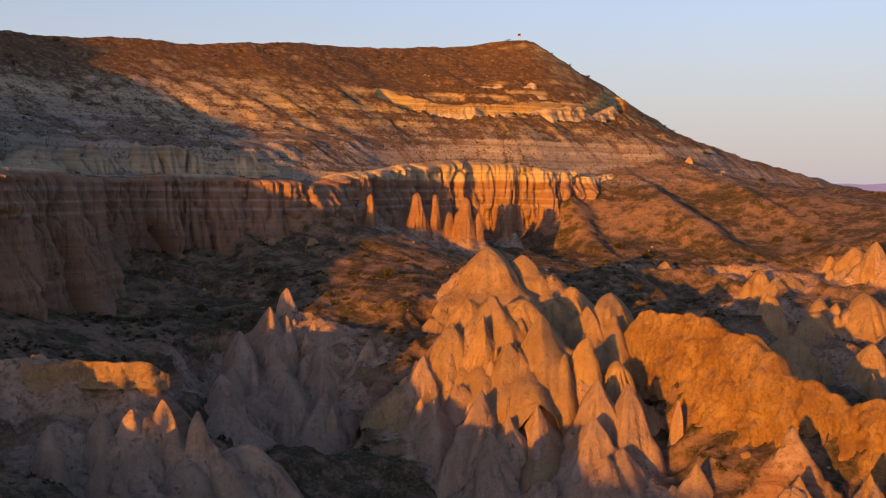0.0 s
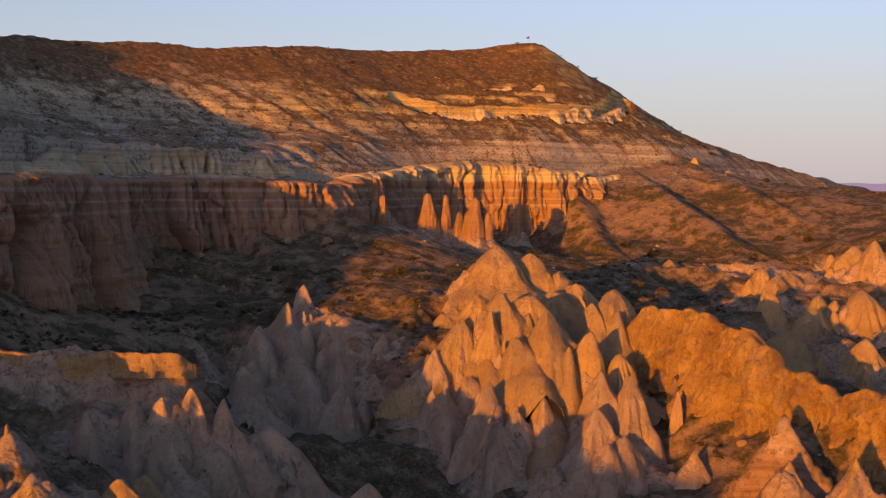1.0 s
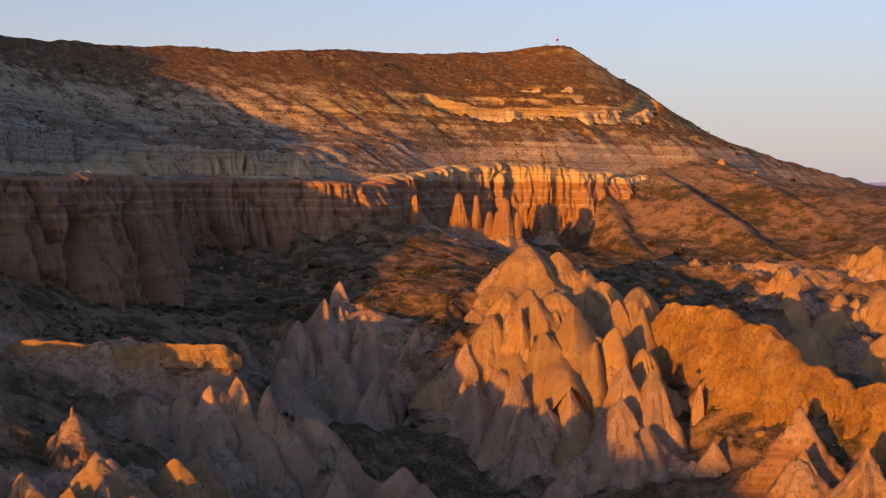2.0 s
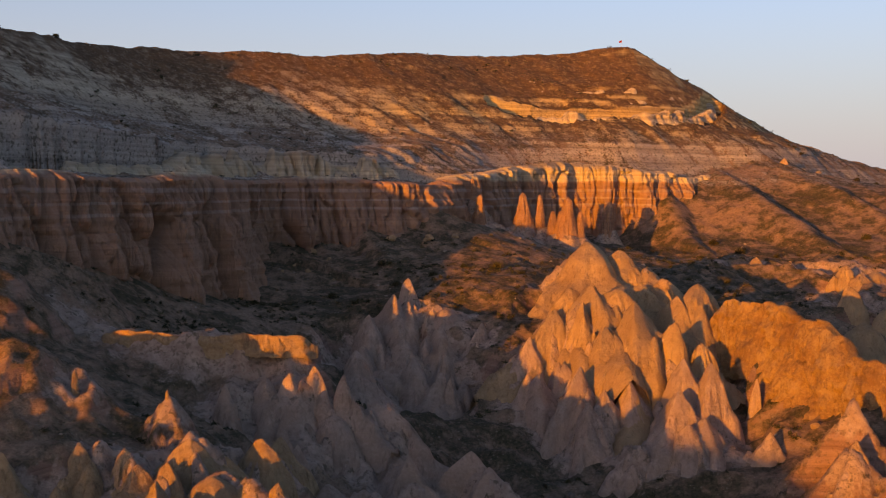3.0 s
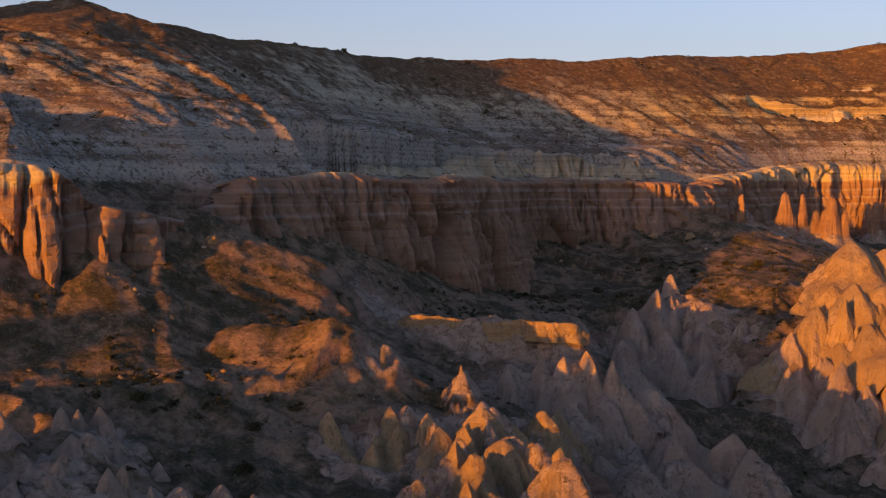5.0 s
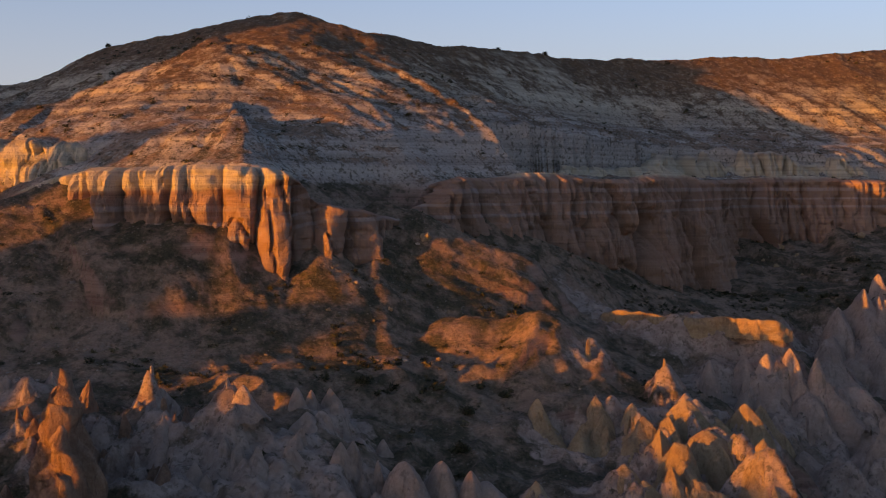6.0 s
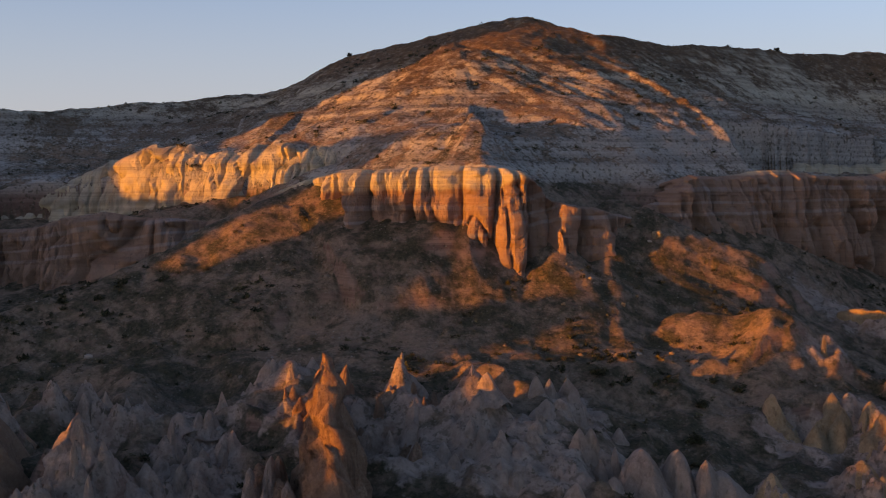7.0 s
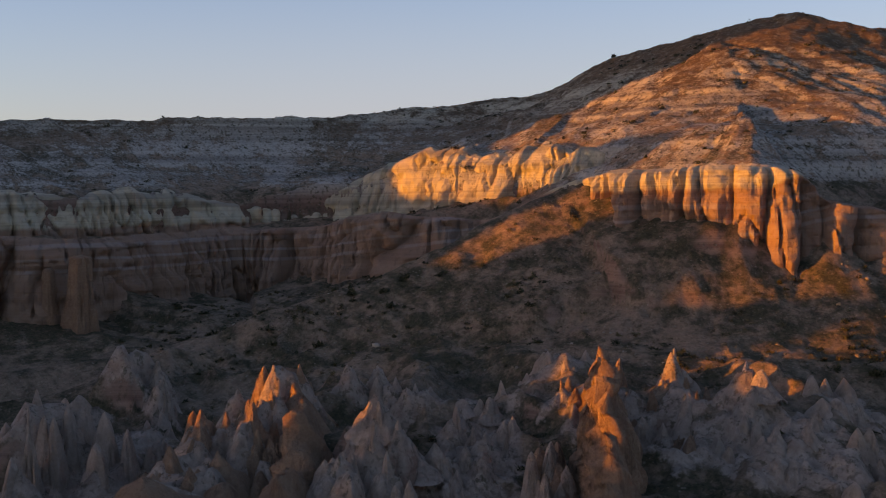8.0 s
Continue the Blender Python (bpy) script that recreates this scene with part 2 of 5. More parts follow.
PILLAR_SPUR = [
    (-70.2, 144.2, 37.7, 11.5, 3.4, "b"), (-74.6, 140.7, 36.2, 13.7, 3.2, "b"), (-75.4, 145.7, 38, 5.3, 1.5, "c"), (-77.3, 133.3, 33.8, 15.7, 4.5, "c"),
    (-61.7, 140.6, 36.4, 13.3, 4, "c"), (-61.5, 134.4, 34.9, 13, 3.9, "c"), (-61, 150.1, 38.2, 9.2, 4.6, "c"), (-53.5, 138.7, 34.8, 11.9, 6.7, "b"),
    (-48.1, 137.9, 33.7, 9.6, 3.2, "b"), (-53.6, 114.8, 32.9, 9.8, 3.1, "c"), (-57.3, 110.6, 31, 7.8, 2.7, "c"), (-63, 117.2, 31.8, 10.2, 3.3, "b"),
    (-39.9, 123.3, 35.4, 9.8, 4.5, "b"), (-51, 159.8, 36.4, 11.6, 3.3, "c"), (-50.5, 172.2, 34, 13.3, 4.4, "c"), (-73, 100.7, 31.3, 6.8, 2.7, "c"),
    (-85.8, 161.1, 48.0, 12.5, 2.3, "s"), (-68.4, 160.5, 44.7, 5.1, 1.1, "s"),
]
SCREE_SPUR = [
    (-124, 82.7, 48.2, 7.2, 2.3, "c"), (-120.9, 80, 43.1, 7.1, 2, "b"), (-118.3, 74.5, 39.9, 8.9, 3, "b"), (-117, 104.7, 43.3, 6.6, 2.7, "c"),
    (-113.5, 102.1, 41, 8.7, 3.3, "c"), (-108.1, 98.4, 35.7, 6.3, 2.5, "c"), (-109.7, 84.3, 40.1, 13, 2.6, "s"), (-114.9, 83.2, 37.2, 7.1, 2, "c"),
    (-105.9, 71.2, 34.2, 6.6, 3.6, "b"), (-100.3, 77.4, 34.3, 7.6, 3.4, "c"), (-97, 88.7, 35, 9.9, 2.2, "b"), (-91.2, 87.4, 35.7, 9.7, 5, "b"),
    (-86.6, 92.2, 35.2, 9.8, 4.3, "b"), (-81.8, 93.4, 33.8, 8.7, 3.5, "b"), (-113.4, 73.2, 36.9, 6.8, 2.7, "b"), (-119.7, 68.3, 36.6, 9.6, 4.2, "c"),
]
SPIRE_SPUR = [
    (-149.4, 68.5, 46.2, 13.5, 1.6, "s"), (-145.8, 69.1, 43.8, 19.6, 2.1, "s"), (-139.1, 68.7, 38.4, 12.2, 1.8, "s"), (-139.7, 66.7, 37.7, 11.1, 1.6, "s"),
    (-150.1, 76.2, 46.8, 6.4, 2.4, "c"), (-147.3, 62, 41.3, 5, 1.5, "b"), (-152.1, 61.3, 44, 10.2, 1.8, "c"), (-136.4, 44.5, 36.5, 7.3, 2.2, "b"),
    (-135.7, 39.2, 36.3, 6.2, 2.8, "b"), (-137.6, 51.9, 38.7, 9.4, 2.4, "c"), (-139, 60.5, 37.7, 13.7, 5.9, "c"), (-130.3, 64.5, 33.2, 10.7, 4.3, "c"),
    (-135.2, 78.8, 44.3, 10.4, 2.1, "s"), (-131.1, 77, 42.3, 12.3, 2.9, "c"), (-139, 72.9, 42.3, 7.2, 1.8, "c"), (-122.7, 64.5, 37, 10.5, 4.2, "c"),
]
HOLLOW = [
    (-173.2, 50.2, 37.1, 6.2, 2.1, "b"), (-162.8, 47.4, 35.1, 4.5, 1.4, "c"), (-158.5, 46.3, 34.4, 6.8, 2.3, "b"), (-163, 59.7, 38.1, 9.4, 1.6, "s"),
    (-165.9, 68.5, 42.1, 6.5, 1, "s"), (-163.4, 74.2, 46, 6.6, 2.2, "c"), (-142, 83.5, 49, 6.5, 1.2, "s"), (-132.2, 68.2, 37.2, 7, 2.2, "c"),
    (-159.7, 40.8, 40.7, 7.6, 1.8, "b"), (-149.4, 39, 37.1, 7.3, 2.5, "c"), (-144.5, 34, 35, 7, 1.9, "b"), (-148.4, 43.1, 36.1, 7.3, 1.8, "c"),
    (-150.7, 28.1, 36.4, 8.1, 3.2, "c"), (-144.2, 26.6, 32.2, 4.9, 1.8, "c"), (-153.9, 39.9, 37.3, 7.4, 1.5, "s"),
]
TWIN_TIPS = [
    (-150, 14.1, 42.4, 12.5, 1.9, "s"), (-143, 11.8, 38.8, 9.3, 2.1, "c"), (-148.8, 7.1, 38.4, 5.6, 1.2, "s"), (-143.5, 4.3, 36.5, 6.3, 2.5, "b"),
    (-155.1, 19, 44.4, 7, 1.3, "c"), (-151.5, 20.6, 41.7, 4.9, 1.1, "c"), (-158.8, 20.8, 44.9, 5.1, 1.3, "c"), (-136.1, 11.1, 35.3, 6.3, 2.2, "c"),
    (-132.9, 34.8, 36.8, 10.6, 2.7, "b"), (-132.7, 39.3, 37.9, 8.8, 2.5, "b"), (-127.7, 33, 34.6, 6.6, 1.9, "c"), (-182.7, 38.9, 45.8, 8.1, 1.3, "s"),
    (-184.3, 33.2, 44.8, 8, 2.3, "c"), (-171.8, 40.2, 43.2, 7.9, 2.5, "c"), (-177.3, 39.5, 44, 8, 2.5, "c"),
]
LOW_RIDGE = [
    (-179.7, 18.3, 48.6, 9.8, 2.8, "c"), (-181.4, 15.6, 48.1, 8.7, 2.4, "c"), (-176.5, 10.1, 45, 8.4, 2.3, "c"), (-178, 1.4, 41.7, 9.2, 2.4, "c"),
    (-173.7, 3, 40.6, 7.1, 1.8, "c"), (-181, -2.1, 42.3, 10.3, 3.1, "c"), (-173.7, -7.6, 38.7, 9.8, 3.5, "c"), (-171.8, -12.8, 38.7, 11.5, 4.2, "c"),
    (-168.2, -5.7, 37.3, 10.7, 3.5, "c"), (-166.8, 2.9, 36.6, 9.9, 1.4, "s"), (-166.6, 5.1, 37.3, 9, 1.1, "s"), (-164.4, -11.4, 35.8, 8.4, 3.4, "c"),
    (-170.5, 0.5, 37.9, 7, 1.1, "s"), (-160.7, 1.5, 34.4, 9.6, 2.9, "c"), (-163.9, -19.7, 36.4, 9.1, 4.7, "c"), (-159.6, -24.5, 36.2, 7, 3.9, "c"),
]
BULLETS = [
    (-203.4, -20.8, 40.3, 16.9, 3, "b"), (-203.7, -10.8, 39.8, 15.2, 3.9, "b"), (-193.3, -16.9, 36.3, 11.3, 3.3, "b"), (-201.1, -26.4, 39.1, 13.4, 2, "b"),
    (-192.6, -32.4, 36.3, 11.8, 2.7, "b"), (-198.4, -8.6, 37, 12.9, 3, "b"), (-209.7, 0.6, 35.8, 6.9, 1.9, "b"), (-215.7, -13.9, 41.4, 9, 3.1, "b"),
    (-218.5, -9.9, 41.1, 8, 3, "b"), (-228.5, 12.2, 44.8, 8.8, 2, "s"), (-219.2, 8.4, 41.9, 7.2, 1.8, "b"), (-213.8, -20.1, 44.1, 8.8, 2.5, "c"),
    (-191, 11, 43.2, 5.5, 1.5, "c"), (-234.1, 9.5, 47, 6.3, 2, "c"), (-231.9, 4.6, 47.7, 6.2, 1.6, "c"), (-208.6, -23.6, 41.9, 8.5, 1.9, "c"),
]
CENTRE_HIGH = [
    (12.9, 347.8, 63.7, 20.5, 10.6, "c"), (23.9, 351.2, 60.8, 15.5, 5.9, "c"), (32.3, 348.5, 54.8, 8.6, 4.1, "c"), (12.7, 299.7, 53, 17.7, 7.4, "c"),
    (6.5, 301.9, 52.2, 16.3, 4.4, "b"), (20.4, 298.3, 52.3, 16.1, 4.4, "b"), (2.1, 294, 46.5, 18.8, 5.8, "c"), (9.9, 289.8, 49, 27.1, 4.6, "c"),
    (15.9, 282.6, 42.8, 37.5, 9.2, "c"), (24.3, 287, 49.6, 32.4, 9.3, "c"), (35, 279.8, 44.6, 23.4, 4.1, "c"), (36.1, 328, 53.3, 11.3, 2.7, "b"),
    (45.4, 314.7, 52.7, 13.9, 5.6, "b"), (38.7, 309.6, 49.3, 12.2, 4.6, "c"), (29.3, 323.7, 51.2, 9.5, 3.5, "b"), (42.5, 281.8, 38.8, 6.9, 2.5, "b"),
    (38.9, 287.4, 38, 7.1, 3.1, "b"),
]
CENTRE_LOW = [
    (36, 267.6, 36.4, 29, 6.9, "c"), (42.6, 264.6, 35.9, 26.1, 5.5, "c"), (33.5, 255.8, 29.9, 21.5, 6.6, "c"), (-5, 285, 39.3, 23.9, 5.1, "c"),
    (-9.4, 283.8, 34.1, 18.2, 3.9, "c"), (-1.5, 288, 35.7, 9.9, 2.6, "b"), (3.1, 280, 33.1, 29, 5.5, "c"), (-2.3, 272, 31, 26.8, 7.2, "c"),
    (8.8, 267.9, 33.8, 25.1, 5.3, "c"), (10.8, 255.8, 26, 21.5, 6.3, "c"), (14.9, 261.6, 28.7, 19.4, 4.4, "c"), (21.6, 265.1, 30.9, 26.2, 5.8, "c"),
    (21.8, 244, 18.2, 9.7, 3.4, "c"), (39.5, 251.9, 23.8, 18.7, 6.7, "c"), (35.2, 247.5, 22.9, 15.9, 5.6, "c"), (6.3, 273.9, 29.8, 24.3, 4.3, "c"),
]
EAST_FIELD = [
    (90.6, 471.4, 51.9, 25.4, 9.2, "c"), (103.9, 466.6, 50.9, 16, 4.1, "c"), (112.8, 456.3, 47.8, 17.9, 7.6, "b"), (126.9, 462.9, 51.5, 9.1, 3.6, "b"),
    (128.4, 452.1, 49.9, 13.3, 3.5, "c"), (132.7, 440.5, 48.4, 13, 8.2, "b"), (112.1, 425.5, 38.7, 16.7, 5.4, "c"), (111.7, 394.5, 39.4, 23.3, 8.5, "c"),
    (130.2, 399.3, 43.7, 11.8, 4.3, "b"), (122.2, 386.1, 39.5, 20.9, 6.1, "c"), (137.2, 375.7, 47.7, 22.1, 9.6, "b"), (127.9, 373.7, 40.5, 22, 5.1, "c"),
    (117.2, 313.8, 39.1, 21.6, 6.2, "b"), (109.9, 363.7, 34, 23.3, 9.3, "c"), (109.2, 332.5, 30, 19.7, 9.8, "c"), (115.6, 319.7, 33.3, 20.5, 5.7, "c"),
]
EAST_EDGE = [
    (155.7, 464.6, 54.9, 13.7, 3.6, "b"), (160.8, 452.3, 58.9, 22.2, 11.5, "b"), (165, 440.1, 61.7, 21.6, 9.5, "b"), (67, 214.8, 26.9, 8.5, 3.8, "c"),
    (77.7, 208, 29.1, 8.2, 2.9, "c"), (70, 229.6, 31.8, 7.9, 1.6, "c"), (139.7, 353.4, 42.4, 20.8, 6.9, "c"), (122.9, 306.3, 32.3, 18.1, 6, "c"),
    (131.7, 623.2, 99.3, 15.2, 4, "b"),
]
BOWL = [
    (-29, 454.1, 79, 26.7, 7, "s"), (-11.1, 464.9, 79.7, 25, 7, "s"), (-3.8, 468, 79, 25.2, 5.5, "s"), (8.6, 459.9, 77.8, 28.1, 8.2, "s"),
    (-15.5, 444.7, 63.4, 14.2, 8.8, "c"), (28.5, 504.2, 75.1, 22.2, 4.2, "p"), (13.9, 461.8, 71.9, 20.3, 5.5, "s"),
    (1.9, 466, 71.8, 21.7, 5.1, "s"), (-31.5, 438.9, 60.5, 10.8, 8.6, "c"), (-33, 462, 86, 18, 5, "s"),
]
WALL_PIERS = [
    (-139.3, 236.3, 82.1, 28.2, 4, "p"), (-158.8, 233.5, 89.4, 21.8, 2.5, "p"), (-294.4, 21.2, 65.8, 16.8, 3.4, "p"), (-302.9, 15.8, 62.2, 13.9, 2.2, "p"),
    (-312.6, 12.3, 62.8, 15.7, 4.1, "p"),
]
MASSIF = [(-139, 61, 47, 34, 6, "c")]
SPIRE_SPUR = [v for v in SPIRE_SPUR if math.hypot(v[0] + 139, v[1] - 60) > 9.5]
FIELDS = [MASSIF, WEST_CLUSTER, LEDGE_FLANK, PILLAR_SPUR, SCREE_SPUR, [v for v in SPIRE_SPUR if v[3] > 9.5], HOLLOW, TWIN_TIPS, LOW_RIDGE, BULLETS, CENTRE_HIGH, CENTRE_LOW, EAST_FIELD, EAST_EDGE[:-1], BOWL]


SLIM = [SCREE_SPUR, [v for v in SPIRE_SPUR if v[3] > 9.5], HOLLOW, TWIN_TIPS, LOW_RIDGE, BULLETS, BOWL, MASSIF]
BROAD = [CENTRE_HIGH, CENTRE_LOW, WEST_CLUSTER]
LEDGE_CREST = [(-106, 215, 45), (-94, 214.5, 45.6), (-80, 216, 45), (-68, 218, 44.6), (-60, 220, 43), (-54, 223, 38), (-46, 228, 30)]


def gullies(x, y, z):
    """The ground washed out round the cones, with skirts of bare rock at their feet; and how bare it is."""
    shape = x.shape
    x, y = x.ravel(), y.ravel()
    out, bare = z.ravel().copy(), np.zeros(x.size)
    order = np.argsort(x)
    xs = x[order]

    def around(cx, cy, reach):
        some = order[np.searchsorted(xs, cx - reach):np.searchsorted(xs, cx + reach)]
        return some[np.abs(y[some] - cy) < reach]

    for rows in FIELDS:
        for cx, cy, tip, tall, wide, kind in rows:
            i = around(cx, cy, wide + 14)
            d = np.hypot(x[i] - cx, y[i] - cy)
            out[i] = np.minimum(out[i], tip - 0.46 * tall + 1.6 * np.clip(d - 0.9 * wide, 0, None))
    for rows in FIELDS:
        head, fall, core = (0.60, 1.65, 0.75) if rows in SLIM else (0.42, 1.6, 0.6) if rows in BROAD else (0.40, 1.45, 0.55)
        for cx, cy, tip, tall, wide, kind in rows:
            i = around(cx, cy, 2.6 * wide + 14)
            dx, dy = x[i] - cx, y[i] - cy
            d = np.hypot(dx, dy)
            ux, uy = dx / (d + 0.1), dy / (d + 0.1)
            d = d * (1 + 0.38 * noise2(ux * 2.2 + cx, uy * 2.2 + cy, 63) + 0.30 * np.abs(noise2(ux * 4.6 + cx, uy * 4.6 + cy, 64)) + 0.12 * np.abs(noise2(ux * 10 + cx, uy * 10 + cy, 65)))
            out[i] = np.maximum(out[i], tip - head * tall - fall * np.clip(d - core * wide, 0, None))
            bare[i] = np.maximum(bare[i], np.clip(1.2 - (d - 0.8 * wide) / (1.0 * wide + 4.0), 0, 1))
    return out.reshape(shape), bare.reshape(shape)


def land(x, y, detail=True):
    """Height of the ground, and the distance uphill from the foot of the cliffs."""
    s1, way, (foot, brow) = along(WALL_LINE, x, y)
    foot = foot + np.clip(0.10 * (brow - foot), 0, 3) * fbm2(way / 9, 0 * way, 2, 33)
    s0, _, (toe,) = along(TOE_LINE, x, y)
    sr, _, (low,) = along(RAVINE_LINE, x, y)
    s2, _, (mid,) = along(MID_LINE, x, y)
    s3, _, (top,) = along(TOP_LINE, x, y)
    top = top + 1.2
    back = 5.0
    a = s1 - back
    share = lambda u, v: np.clip(u / np.maximum(u - v, 1e-3), 0, 1)  # noqa: E731
    z = low - 0.05 * np.clip(-sr, 0, 160)
    t = share(sr, s0)
    z = np.where(sr > 0, low + (toe - low) * t, z)
    t = share(s0, s1)
    z = np.where((sr > 0) & (s0 > 0), toe + (foot - toe) * t**1.15, z)
    z = np.where((s1 > 0) & (s0 > 0), foot + (brow - foot) * ease(0.5, back, s1), z)
    t = share(a, s2)
    z = np.where(a > 0, brow + (mid - brow) * (0.75 * t + 0.25 * ease(0, 0.45, t)), z)
    sp, _, (pf, pb) = along(PALE_LINE, x, y)
    inside = (sp > 0) & (x < -226) & (a > 0)
    z = np.where(inside, np.maximum(z, pf + (pb - pf) * ease(0.5, 5, sp)), z)
    z = np.where((sp <= 0) & (sp > -60) & (x < -226) & (a > 0), np.minimum(z, pf + 1.0 + 0.08 * sp), z)
    sw, ww, (wf, wb) = along(WHITE_LINE, x, y)
    z = np.where((sw <= 0) & (sw > -30) & (a > 0) & (ww > 1) & (ww < 255), np.minimum(z, wf + 0.8), z)
    z = np.where((sw > 0) & (sw < 45) & (ww > 1) & (ww < 255), np.maximum(z, wf + (wb - wf) * ease(0.5, 4, sw)), z)
    t = share(s2, s3)
    up = (s2 > 0) & (a > 0)
    z = np.where(up, mid + (top - mid) * t, z)
    z = np.where((s3 > 0) & up, top - 0.07 * np.clip(s3, 0, 500) - 1.5 * ease(0, 40, s3), z)
    sh, wh, (hf, hb) = along(HIGH_LINE, x, y)
    z = np.where((sh <= 0) & (sh > -12) & up & (wh > 1) & (wh < 205), np.minimum(z, hf + 0.5 * sh), z)
    z = np.where((sh > 0) & (sh < 60) & (wh > 1) & (wh < 205), np.maximum(z, hf + (hb - hf) * (0.4 * ease(0.5, 4, sh) + 0.35 * ease(11, 15, sh) + 0.25 * ease(22, 26, sh))), z)
    for crest, fall in SPURS:
        c = np.array(crest)
        box = (x > c[:, 0].min() - 110) & (x < c[:, 0].max() + 110) & (y > c[:, 1].min() - 110) & (y < c[:, 1].max() + 110) & (sr > -80)
        if box.any():
            bx, by = x[box], y[box]
            d, w, (h,) = along(rounded(crest, 3), bx, by)
            d = np.abs(d) + 1.6 * noise2(bx / 8, by / 8, 61) + 0.8 * noise2(bx / 3.5, by / 3.5, 62)
            z[box] = np.maximum(z[box], h - fall * np.sqrt(d * d + 4.0) + 2.0 * fall - 0.6 * np.clip(d - 40, 0, None))
    z, bare = gullies(x, y, z)
    d, w, (h,) = along(LEDGE_CREST, x, y)
    d = d + 1.8 * noise2(w / 5, 0 * w, 44)
    z = np.where(np.abs(d) < 60, np.maximum(z, h + 0.6 - 1.5 * np.clip(np.abs(d) - 2.2, 0, 4) - 0.75 * np.clip(np.abs(d) - 6.2, 0, None)), z)
    bare = np.maximum(bare, np.clip(1.1 - np.abs(d) / 16, 0, 1) * ease(-2, 8, h - 36))
    far = np.hypot(x, y)
    z = z + (50 - z) * ease(1000, 1800, far)
    if detail:
        calm = 1 - ease(900, 1300, far)
        scree = ease(2, 20, a)
        z = z + calm * scree * (1 - ease(-70, -10, s3)) * 1.3 * ridged2(way / 13, s1 / 60, 3, 5)
        z = z + calm * 0.9 * fbm2(x / 17, y / 17, 4, 3) + calm * 0.35 * fbm2(x / 3.1, y / 3.1, 3, 9)
        lowland = ease(0, -8, s1)
        z = z + calm * lowland * ease(0, -20, s0) * 3.0 * ridged2(x / 22, y / 22, 3, 8)
        z = z + calm * bare * 0.9 * ridged2(x / 4.5, y / 4.5, 3, 18)
        # benches of harder rock
        hard = (0.04 + 0.66 * ease(-0.05, 0.5, fbm2(way / 30, z / 14, 3, 21))) * scree * calm * (1 - ease(-60, -20, s3))
        for step, grip in ((9.0, 0.34), (3.7, 0.42)):
            f = z / step + 0.10 * noise2(x / 50, y / 50, 4)
            k = np.floor(f)
            z = z + hard * grip * step * ((k + ease(0.3, 0.72, f - k)) - f)
    return z, s1, way, bare


# ---- materials ----
def material(name, rough=0.95):
    m = bpy.data.materials.new(name)
    m.use_nodes = True
    nt = m.node_tree
    bsdf = nt.nodes["Principled BSDF"]
    bsdf.inputs["Roughness"].default_value = rough
    bsdf.inputs["Specular IOR Level"].default_value = 0.15
    return m, nt, bsdf


class Nodes:
    """Short hand for node trees."""

    def __init__(self, nt):
        self.nt = nt

    def add(self, kind, **inputs):
        n = self.nt.nodes.new(kind)
        for key, v in inputs.items():
            self.put(n.inputs[key.replace("_", " ")], v)
        return n

    def put(self, socket, v):
        if isinstance(v, bpy.types.NodeSocket):
            self.nt.links.new(v, socket)
        else:
            socket.default_value = v

    def place(self):
        return self.add("ShaderNodeNewGeometry").outputs["Position"]

    def scaled(self, vector, x, y, z):
        n = self.add("ShaderNodeMapping")
        n.inputs["Scale"].default_value = (x, y, z)
        self.put(n.inputs["Vector"], vector)
        return n.outputs["Vector"]

    def noise(self, vector, scale, detail=6.0, rough=0.6, bend=0.0):
        n = self.add("ShaderNodeTexNoise", Vector=vector, Scale=scale, Detail=detail, Roughness=rough, Distortion=bend)
        return n.outputs["Fac"]

    def ramp(self, v, stops):
        n = self.add("ShaderNodeValToRGB", Fac=v)
        el = n.color_ramp.elements
        while len(el) < len(stops):
            el.new(0.5)
        for e, (at, c) in zip(el, stops):
            e.position, e.color = at, (*c, 1.0) if len(c) == 3 else c
        return n.outputs["Color"]

    def span(self, v, a, b, c=0.0, d=1.0):
        n = self.add("ShaderNodeMapRange")
        n.interpolation_type = "SMOOTHSTEP"
        for key, val in (("Value", v), ("From Min", a), ("From Max", b), ("To Min", c), ("To Max", d)):
            self.put(n.inputs[key], val)
        return n.outputs["Result"]

    def maths(self, op, a, b=0.0):
        n = self.nt.nodes.new("ShaderNodeMath")
        n.operation = op
        self.put(n.inputs[0], a)
        self.put(n.inputs[1], b)
        return n.outputs[0]

    def mix(self, f, a, b, kind="MIX"):
        n = self.nt.nodes.new("ShaderNodeMix")
        n.data_type, n.blend_type = "RGBA", kind
        self.put(n.inputs[0], f)
        self.put(n.inputs[6], a if isinstance(a, bpy.types.NodeSocket) else (*a, 1.0))
        self.put(n.inputs[7], b if isinstance(b, bpy.types.NodeSocket) else (*b, 1.0))
        return n.outputs[2]

    def bump(self, height, strength, distance, normal=None):
        n = self.add("ShaderNodeBump", Strength=strength, Distance=distance, Height=height)
        if normal is not None:
            self.put(n.inputs["Normal"], normal)
        return n.outputs["Normal"]


